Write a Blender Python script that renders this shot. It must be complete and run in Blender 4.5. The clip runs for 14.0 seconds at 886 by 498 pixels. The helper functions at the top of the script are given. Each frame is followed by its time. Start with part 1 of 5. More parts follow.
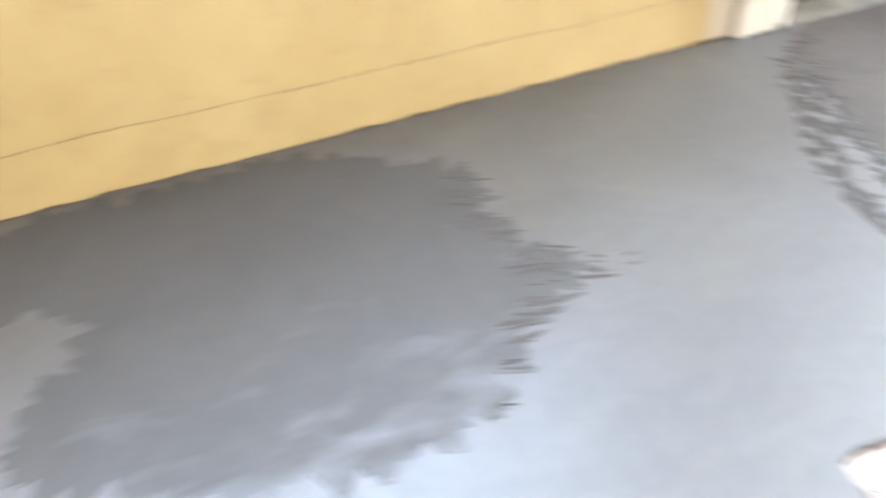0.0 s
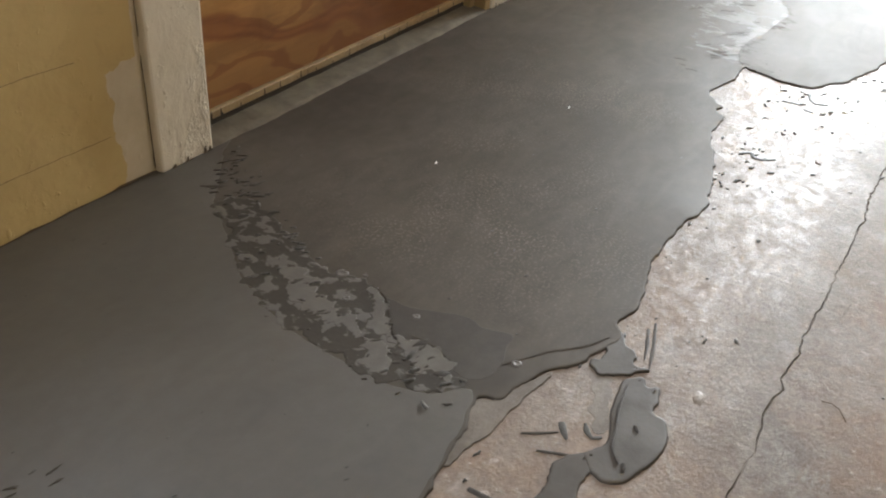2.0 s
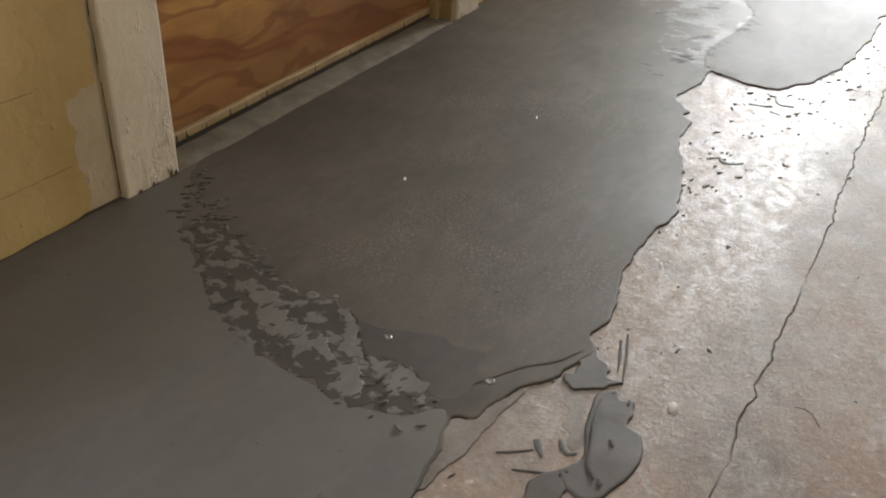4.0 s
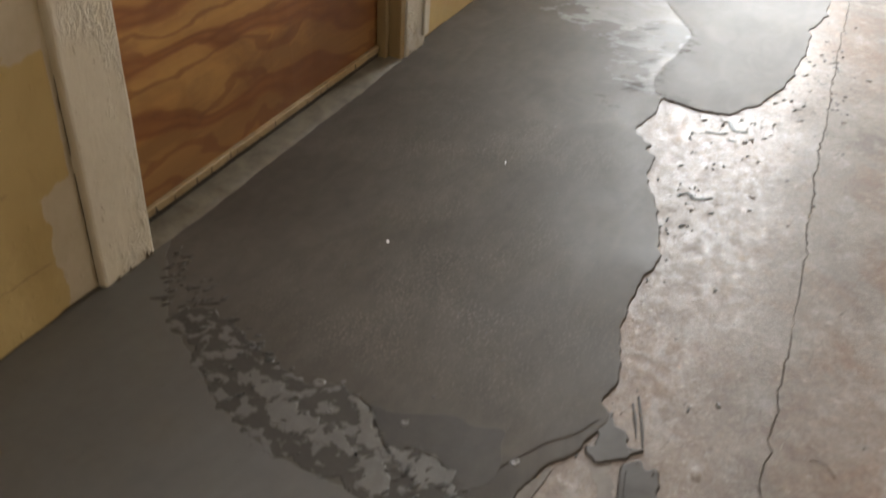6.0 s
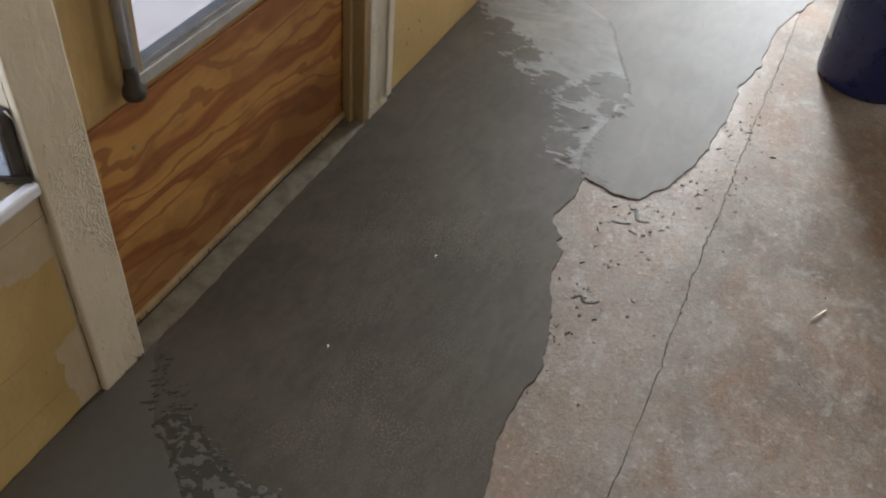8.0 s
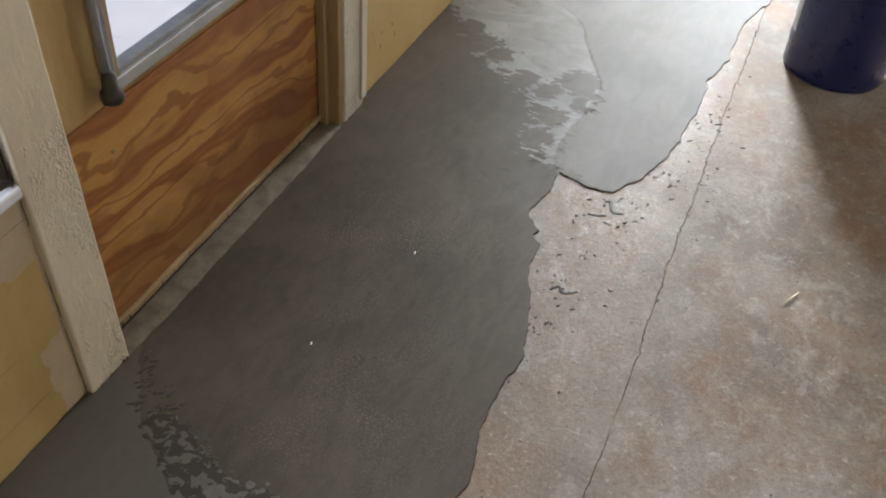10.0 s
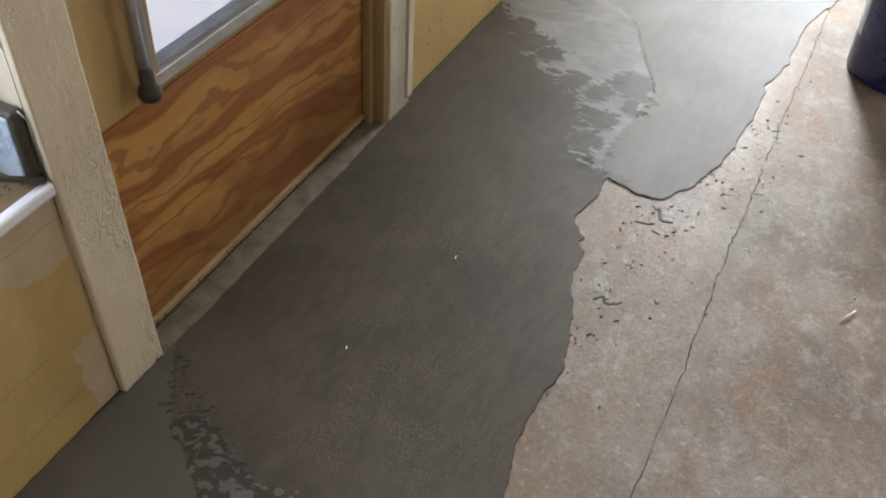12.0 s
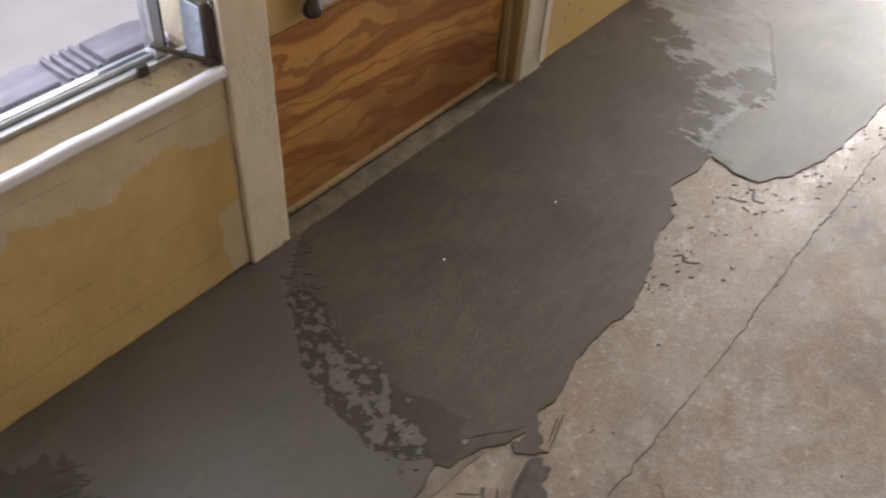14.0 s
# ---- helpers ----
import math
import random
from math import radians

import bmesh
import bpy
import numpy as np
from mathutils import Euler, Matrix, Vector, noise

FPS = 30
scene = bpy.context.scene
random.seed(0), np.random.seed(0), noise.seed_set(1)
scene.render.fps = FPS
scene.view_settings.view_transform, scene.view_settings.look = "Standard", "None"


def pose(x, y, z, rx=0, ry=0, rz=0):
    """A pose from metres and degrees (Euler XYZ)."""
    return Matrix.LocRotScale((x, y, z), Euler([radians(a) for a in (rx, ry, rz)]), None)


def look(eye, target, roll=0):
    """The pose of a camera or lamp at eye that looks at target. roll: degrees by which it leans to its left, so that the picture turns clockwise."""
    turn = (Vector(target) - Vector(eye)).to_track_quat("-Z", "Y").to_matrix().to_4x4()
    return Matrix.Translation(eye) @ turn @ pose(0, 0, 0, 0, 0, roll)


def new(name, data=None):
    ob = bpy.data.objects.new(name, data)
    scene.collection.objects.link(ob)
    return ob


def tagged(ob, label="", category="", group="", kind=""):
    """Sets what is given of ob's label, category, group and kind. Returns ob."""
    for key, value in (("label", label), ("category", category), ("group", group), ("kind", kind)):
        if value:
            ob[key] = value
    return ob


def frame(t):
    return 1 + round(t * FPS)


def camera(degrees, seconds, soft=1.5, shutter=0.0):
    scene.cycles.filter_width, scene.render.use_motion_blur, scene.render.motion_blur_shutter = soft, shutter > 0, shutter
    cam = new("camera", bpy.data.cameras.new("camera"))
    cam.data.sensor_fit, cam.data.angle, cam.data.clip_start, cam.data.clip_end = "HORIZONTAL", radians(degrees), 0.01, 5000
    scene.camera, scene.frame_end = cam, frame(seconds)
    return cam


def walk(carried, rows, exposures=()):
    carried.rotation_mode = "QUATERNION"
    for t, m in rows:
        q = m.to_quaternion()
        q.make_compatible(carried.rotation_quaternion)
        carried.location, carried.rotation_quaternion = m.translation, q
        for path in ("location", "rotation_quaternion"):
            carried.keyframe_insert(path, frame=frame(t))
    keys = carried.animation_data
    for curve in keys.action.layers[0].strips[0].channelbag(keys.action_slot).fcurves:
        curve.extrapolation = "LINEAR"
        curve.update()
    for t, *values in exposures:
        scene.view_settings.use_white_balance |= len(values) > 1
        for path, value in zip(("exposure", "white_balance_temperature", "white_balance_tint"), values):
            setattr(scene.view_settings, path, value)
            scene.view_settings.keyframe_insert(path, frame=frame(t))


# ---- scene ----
cam = camera(51.45, 14.0, soft=2.0, shutter=0.6)
PATH = [
    (0, 0.0753, -0.0338, 0.5851, 49.50, -2.30, -28.50),
    (0.3, 0.1671, -0.0352, 0.5630, 50.92, -2.54, -41.54),
    (0.5, 0.2172, -0.0315, 0.5679, 51.67, -2.63, -49.30),
    (0.7, 0.2508, -0.0432, 0.5658, 51.83, -2.78, -52.96),
    (1, 0.2791, -0.0496, 0.5721, 52.98, -3.49, -55.90),
    (1.5, 0.2770, -0.0517, 0.6003, 55.27, -4.39, -57.12),
    (2, 0.2807, -0.0543, 0.6042, 56.36, -4.32, -57.92),
    (2.5, 0.2785, -0.0555, 0.6065, 56.56, -4.17, -58.78),
    (3, 0.2877, -0.0591, 0.6108, 56.60, -3.59, -59.56),
    (5.5, 0.3017, -0.0356, 0.6199, 57.59, -3.73, -61.24),
    (6, 0.3055, 0.0614, 0.6824, 56.57, -2.82, -66.81),
    (6.5, 0.3107, 0.0024, 0.9061, 54.28, -3.13, -63.58),
    (7, 0.3613, -0.0408, 1.1097, 52.71, -5.19, -62.67),
    (7.2, 0.3578, -0.0496, 1.1647, 48.75, -4.22, -60.37),
    (7.5, 0.3720, -0.0280, 1.2255, 46.27, -4.70, -62.95),
    (10, 0.3365, -0.0508, 1.2244, 47.13, -3.73, -66.46),
    (10.5, 0.3418, -0.0546, 1.2182, 47.24, -3.24, -66.57),
    (11, 0.3468, -0.0613, 1.2221, 47.10, -3.36, -66.38),
    (11.5, 0.3616, -0.0667, 1.2217, 47.63, -2.75, -67.46),
    (12, 0.3840, -0.0461, 1.2098, 46.59, -2.82, -63.14),
    (12.5, 0.3537, -0.0538, 1.2093, 47.02, -2.86, -62.89),
    (13, 0.2519, -0.0895, 1.2188, 46.52, -4.27, -56.47),
    (13.5, 0.2128, -0.2092, 1.2365, 46.45, -6.24, -51.36),
    (14, 0.2081, -0.2409, 1.2519, 46.35, -3.32, -50.86),
]
EXPOSURES = [(0.0, 2.32, 5350, 9), (0.3, 2.26, 5650, 9), (0.5, 1.86, 6100, 10), (0.7, 1.38, 6250, 10), (1.0, 0.75, 6350, 10), (1.5, 0.21, 6450, 10), (3.0, -0.05, 6480, 10),
             (5.5, -0.26, 6700, 11), (6.5, -0.36, 6700, 12), (7.0, -0.66, 6400, 10), (7.5, -0.6, 6350, 10), (10.0, -0.17, 6300, 9), (12.5, -0.2, 6350, 10), (14.0, -0.23, 6800, 14)]
walk(cam, [(t, pose(*row)) for t, *row in PATH], EXPOSURES)

# ---- world and light ----
world = bpy.data.worlds.new("sky")
scene.world = world
world.use_nodes = True
wn = world.node_tree.nodes
sky = wn.new("ShaderNodeTexSky")
sky.sky_type, sky.sun_disc = "NISHITA", False
SUN_UP, SUN_TURN = 52.0, 92.0
sky.sun_elevation, sky.sun_rotation = radians(SUN_UP), radians(SUN_TURN)
world.node_tree.links.new(sky.outputs[0], wn["Background"].inputs[0])
wn["Background"].inputs[1].default_value = 0.13

sun = bpy.data.lights.new("sun", "SUN")
sun.energy, sun.angle, sun.color = 4.4, radians(0.5), (1.0, 0.95, 0.87)
sun_ob = new("sun", sun)
s_dir = Vector((math.sin(radians(SUN_TURN)) * math.cos(radians(SUN_UP)), math.cos(radians(SUN_TURN)) * math.cos(radians(SUN_UP)), math.sin(radians(SUN_UP))))
sun_ob.matrix_world = look(s_dir * 10, (0, 0, 0))


def opening_light(name, eye, target, width, height, watts, colour):
    lamp = bpy.data.lights.new(name, "AREA")
    lamp.shape, lamp.size, lamp.size_y, lamp.energy, lamp.color = "RECTANGLE", width, height, watts, colour
    ob = new(name, lamp)
    ob.matrix_world = look(eye, target)
    return ob


# daylight by the passage's open end and the window; an added side fill
opening_light("end_daylight", (4.66, 0.55, 1.02), (2.4, 0.0, 0.0), 0.5, 1.2, 540, (0.90, 0.96, 1.0))
opening_light("window_daylight", (0.36, 0.93, 1.0), (0.36, -0.4, 0.3), 1.2, 1.0, 20, (0.83, 0.89, 1.0))
# no known source: fill that lifts the far concrete and the bucket's shadow
opening_light("side_fill", (3.0, -2.28, 1.45), (2.6, -0.2, 0.0), 0.9, 0.7, 18.0, (1.0, 0.93, 0.88))

# ---- materials ----


def material(name):
    m = bpy.data.materials.new(name)
    m.use_nodes = True
    nt = m.node_tree
    return m, nt, nt.nodes["Principled BSDF"]


def noise_tex(nt, scale, detail=4.0, rough=0.55, distort=0.0, stretch=None, offset=(0, 0, 0)):
    geo = nt.nodes.new("ShaderNodeNewGeometry")
    mapping = nt.nodes.new("ShaderNodeMapping")
    mapping.inputs["Scale"].default_value = stretch or (1, 1, 1)
    mapping.inputs["Location"].default_value = offset
    tex = nt.nodes.new("ShaderNodeTexNoise")
    tex.inputs["Scale"].default_value, tex.inputs["Detail"].default_value = scale, detail
    tex.inputs["Roughness"].default_value, tex.inputs["Distortion"].default_value = rough, distort
    nt.links.new(geo.outputs["Position"], mapping.inputs[0])
    nt.links.new(mapping.outputs[0], tex.inputs["Vector"])
    return tex.outputs[0]


def ramp(nt, source, stops):
    r = nt.nodes.new("ShaderNodeValToRGB")
    els = r.color_ramp.elements
    els.remove(els[1])
    for i, (at, c) in enumerate(stops):
        e = els.new(at) if i else els[0]
        e.position = at
        e.color = (*c, 1) if isinstance(c, tuple) else (c, c, c, 1)
    nt.links.new(source, r.inputs[0])
    return r.outputs[0]


def mix(nt, fac, a, b, mode="MIX"):
    n = nt.nodes.new("ShaderNodeMix")
    n.data_type, n.blend_type = "RGBA", mode
    for sock, v in ((n.inputs[0], fac), (n.inputs[6], a), (n.inputs[7], b)):
        if isinstance(v, bpy.types.NodeSocket):
            nt.links.new(v, sock)
        elif isinstance(v, tuple):
            sock.default_value = (*v, 1)
        else:
            sock.default_value = v
    return n.outputs[2]


def calc(nt, op, a, b=0.0, c=0.0):
    n = nt.nodes.new("ShaderNodeMath")
    n.operation = op
    for sock, v in zip(n.inputs, (a, b, c)):
        if isinstance(v, bpy.types.NodeSocket):
            nt.links.new(v, sock)
        else:
            sock.default_value = v
    return n.outputs[0]


def bump(nt, bsdf, layers):
    prev = None
    for source, strength, dist in layers:
        b = nt.nodes.new("ShaderNodeBump")
        b.inputs["Strength"].default_value, b.inputs["Distance"].default_value = strength, dist
        nt.links.new(source, b.inputs["Height"])
        if prev:
            nt.links.new(prev, b.inputs["Normal"])
        prev = b.outputs[0]
    nt.links.new(prev, bsdf.inputs["Normal"])


def where(nt):
    geo = nt.nodes.new("ShaderNodeNewGeometry")
    sep = nt.nodes.new("ShaderNodeSeparateXYZ")
    nt.links.new(geo.outputs["Position"], sep.inputs[0])
    return sep.outputs


def near(nt, spots):
    """1 at the middle of any of the round spots (x, y, radius), falling to 0 at their rims."""
    x, y, z = where(nt)
    best = None
    for sx, sy, r in spots:
        dx, dy = calc(nt, "SUBTRACT", x, sx), calc(nt, "SUBTRACT", y, sy)
        d = calc(nt, "SQRT", calc(nt, "ADD", calc(nt, "MULTIPLY", dx, dx), calc(nt, "MULTIPLY", dy, dy)))
        v = calc(nt, "SUBTRACT", 1.0, calc(nt, "DIVIDE", d, r))
        best = v if best is None else calc(nt, "MAXIMUM", best, v)
    return calc(nt, "MAXIMUM", best, 0.0)


def stops_of(nt, source, lo, hi, pairs):
    """A value that follows the source through the given pairs (source, value)."""
    return ramp(nt, calc(nt, "DIVIDE", calc(nt, "SUBTRACT", source, lo), hi - lo), [((a - lo) / (hi - lo), v) for a, v in pairs])


def second_cover(nt):
    """How far the paler second cement lies over the first: full inside its own edge, patchy and feathered beyond it."""
    x, y, z = where(nt)
    inner = stops_of(nt, x, 1.88, 2.80, [(1.885, -0.5), (1.915, 0.20), (1.94, 0.265), (1.99, 0.312), (2.12, 0.325), (2.18, 0.290), (2.26, 0.284), (2.32, 0.300), (2.42, 0.354), (2.59, 0.438), (2.68, 0.70), (2.74, 0.9)])
    outer = stops_of(nt, x, 1.88, 2.80, [(1.885, -0.5), (1.915, 0.27), (1.95, 0.355), (2.05, 0.385), (2.14, 0.390), (2.20, 0.475), (2.28, 0.600), (2.37, 0.675), (2.50, 0.80), (2.6, 0.95)])
    smear = calc(nt, "SUBTRACT", noise_tex(nt, 26, 5, 0.62, 0.9, (1.5, 0.7, 1.0)), 0.5)
    small = calc(nt, "SUBTRACT", noise_tex(nt, 70, 4, 0.6, 0.5, (1.4, 0.7, 1.0)), 0.5)
    torn = calc(nt, "ADD", calc(nt, "MULTIPLY", smear, 0.34), calc(nt, "MULTIPLY", small, 0.16))
    full = ramp(nt, calc(nt, "ADD", calc(nt, "SUBTRACT", inner, y), calc(nt, "MULTIPLY", torn, stops_of(nt, x, 1.88, 2.80, [(1.9, 0.7), (2.2, 0.6), (2.32, 0.04)]))), [(0.0, 0.0), (0.012, 1.0)])
    part_in = ramp(nt, calc(nt, "ADD", calc(nt, "SUBTRACT", outer, y), torn), [(0.0, 0.0), (0.025, 1.0)])
    bare = ramp(nt, calc(nt, "ADD", near(nt, [(2.29, 0.335, 0.085), (2.20, 0.30, 0.05), (2.22, 0.40, 0.05), (2.12, 0.35, 0.05), (2.02, 0.355, 0.05), (2.36, 0.625, 0.06), (2.32, 0.565, 0.05), (2.41, 0.68, 0.05), (2.24, 0.47, 0.05)]), calc(nt, "MULTIPLY", torn, 4.5)), [(0.22, 1.0), (0.32, 0.1)])
    level = ramp(nt, noise_tex(nt, 11, 4, 0.6, 0.8, (1.3, 0.8, 1.0), (5.0, 2.0, 0.0)), [(0.35, 0.5), (0.62, 0.95)])
    patchy = calc(nt, "MULTIPLY", calc(nt, "MULTIPLY", part_in, bare), level)
    return calc(nt, "MAXIMUM", full, patchy)


def cement(name, dark, light, rough_lo, rough_hi, grain=0.25, speck=0.0, wave=0.35, damp=(), over=(), gloss=0.36, arc=0.5):
    """Trowelled self-levelling cement: cloudy colour, faint arcs of the trowel, fine grain."""
    m, nt, b = material(name)
    cloud = noise_tex(nt, 3.2, 5, 0.6, 0.6)
    arcs = noise_tex(nt, 9.0, 3, 0.5, 1.4, (1.0, 2.6, 1.0))
    fine = noise_tex(nt, 420, 3, 0.7)
    mid = noise_tex(nt, 60, 4, 0.6)
    c = mix(nt, ramp(nt, cloud, [(0.32, 0.0), (0.68, 1.0)]), dark, light)
    c = mix(nt, arc, c, ramp(nt, arcs, [(0.35, (0.36, 0.35, 0.34)), (0.65, (0.62, 0.62, 0.62))]), "OVERLAY")
    c = mix(nt, 0.22, c, ramp(nt, mid, [(0.3, 0.35), (0.7, 0.65)]), "OVERLAY")
    if speck:
        dots = ramp(nt, noise_tex(nt, 260, 2, 0.6), [(0.54, 0.0), (0.62, 1.0)])
        zone = calc(nt, "MULTIPLY", near(nt, [(1.17, 0.33, 0.24), (1.12, 0.45, 0.2), (1.3, 0.42, 0.2), (1.6, 0.5, 0.3)]), ramp(nt, noise_tex(nt, 9, 4, 0.6, 0.3, None, (4.1, 2.2, 0)), [(0.4, 0.2), (0.6, 1.3)]))
        c = mix(nt, calc(nt, "MULTIPLY", calc(nt, "MULTIPLY", dots, zone), speck), c, tuple(min(1, 2.1 * v) for v in light))
    extra = []
    if damp:
        c = mix(nt, calc(nt, "MINIMUM", calc(nt, "MULTIPLY", calc(nt, "MULTIPLY", near(nt, damp), ramp(nt, noise_tex(nt, 12, 4, 0.6, 1.0, (1, 2, 1)), [(0.3, 0.3), (0.7, 1.0)])), 2.0), 0.6), c, tuple(0.6 * v for v in dark))
    if over:
        cover = second_cover(nt)
        c2 = mix(nt, ramp(nt, cloud, [(0.32, 0.0), (0.68, 1.0)]), over[0], over[1])
        c2 = mix(nt, 0.35, c2, ramp(nt, arcs, [(0.35, (0.44, 0.44, 0.44)), (0.65, (0.56, 0.56, 0.56))]), "OVERLAY")
        c = mix(nt, cover, c, c2)
        extra = [(cover, 0.2, 0.0007)]
    nt.links.new(c, b.inputs["Base Color"])
    b.inputs["Specular IOR Level"].default_value = gloss
    r = ramp(nt, noise_tex(nt, 7, 5, 0.65, 0.8, None, (1.7, 0.4, 0)), [(0.3, rough_lo), (0.7, rough_hi)])
    nt.links.new(r, b.inputs["Roughness"])
    bump(nt, b, [(noise_tex(nt, 14, 4, 0.5, 0.9, (1, 2, 1)), wave, 0.004), (mid, grain, 0.0015), (fine, grain, 0.0006)] + extra)
    return m


FRESH = ((0.198, 0.189, 0.183), (0.240, 0.229, 0.223))
POUR = cement("first_pour_cement", (0.059, 0.0475, 0.0355), (0.080, 0.066, 0.0515), 0.56, 0.68, 0.1, 0.6, 0.06, [(0.91, 0.25, 0.05)], FRESH, 0.14, 0.3)
SMOOTH = cement("smooth_pour_cement", (0.061, 0.0515, 0.040), (0.076, 0.065, 0.052), 0.40, 0.50, 0.15, 0.0, 0.06, (), (), 0.55, 0.2)
PALE = cement("second_pour_cement", (0.059, 0.0475, 0.0355), (0.080, 0.066, 0.0515), 0.62, 0.74, 0.2, 0.0, 0.03, (), FRESH, 0.05, 0.2)
WETSKIN = cement("wet_dark_cement", (0.040, 0.0318, 0.0235), (0.053, 0.043, 0.033), 0.54, 0.64, 0.2, 0.0, 0.1, (), (), 0.22, 0.3)
ISLE = cement("pale_cement_skin", (0.083, 0.071, 0.057), (0.107, 0.093, 0.077), 0.38, 0.48, 0.3, 0.0, 0.15, (), (), 0.5)
WET = cement("wet_trowelled_cement", (0.05, 0.042, 0.035), (0.08, 0.069, 0.057), 0.4, 0.56, 0.6, 0.0, 0.35, (), (), 0.14)
CRUMB = cement("dark_cement_crumb", (0.07, 0.065, 0.056), (0.11, 0.103, 0.09), 0.45, 0.62, 0.6, 0.0, 0.35, (), (), 0.14)
FILM = cement("thin_cement_film", (0.105, 0.086, 0.067), (0.19, 0.158, 0.128), 0.42, 0.56, 0.5, 0.0, 0.35, (), (), 0.16)


def mottled(name, under, over, scale, cut, stretch, soft=0.03, rise=0.5, fade=0.0, gloss=(0.2, 0.5)):
    """Torn cement: dark dull ground with smooth rounded islands of the paler skin standing slightly proud."""
    m, nt, b = material(name)
    broad = noise_tex(nt, scale, 2.5, 0.5, 0.35, stretch)
    ragged = noise_tex(nt, scale * 3.2, 3, 0.6, 0.2, stretch, (2.0, 7.0, 0.0))
    n = calc(nt, "ADD", calc(nt, "MULTIPLY", broad, 0.82), calc(nt, "MULTIPLY", ragged, 0.18))
    lean = n
    if fade:
        x, y, z = where(nt)
        lean = calc(nt, "ADD", n, calc(nt, "MULTIPLY", calc(nt, "SUBTRACT", 0.42, y), fade))
    mask = ramp(nt, lean, [(cut - soft, 0.0), (cut + soft, 1.0)])
    fine = noise_tex(nt, 160, 4, 0.65)
    lo = mix(nt, noise_tex(nt, 30, 4, 0.6), tuple(0.8 * v for v in under), tuple(1.2 * v for v in under))
    hi = mix(nt, noise_tex(nt, 22, 4, 0.6, 0.3, None, (3, 1, 0)), tuple(0.88 * v for v in over), tuple(1.12 * v for v in over))
    nt.links.new(mix(nt, mask, lo, hi), b.inputs["Base Color"])
    nt.links.new(calc(nt, "ADD", gloss[0], calc(nt, "MULTIPLY", mask, gloss[1] - gloss[0])), b.inputs["Specular IOR Level"])
    nt.links.new(calc(nt, "ADD", ramp(nt, fine, [(0.3, 0.52), (0.7, 0.62)]), calc(nt, "MULTIPLY", mask, -0.12)), b.inputs["Roughness"])
    bump(nt, b, [(n, rise, 0.004), (mask, rise, 0.0012), (fine, 0.25, 0.0008)])
    return m


TORN = mottled("torn_cement", (0.043, 0.035, 0.026), (0.080, 0.069, 0.056), 50, 0.548, (1.1, 0.9, 1.0), 0.02, 0.15, -0.16, (0.16, 0.5))
SPILL = mottled("spilled_cement", (0.058, 0.048, 0.038), (0.074, 0.062, 0.050), 24, 0.45, (1, 1, 1), 0.16, 0.05, 0.0, (0.12, 0.18))
TORN_NEAR = mottled("torn_dark_cement", (0.048, 0.041, 0.032), (0.067, 0.060, 0.050), 16, 0.60, (0.7, 1.5, 1.0), 0.12, 0.10, 1.3, (0.34, 0.52))


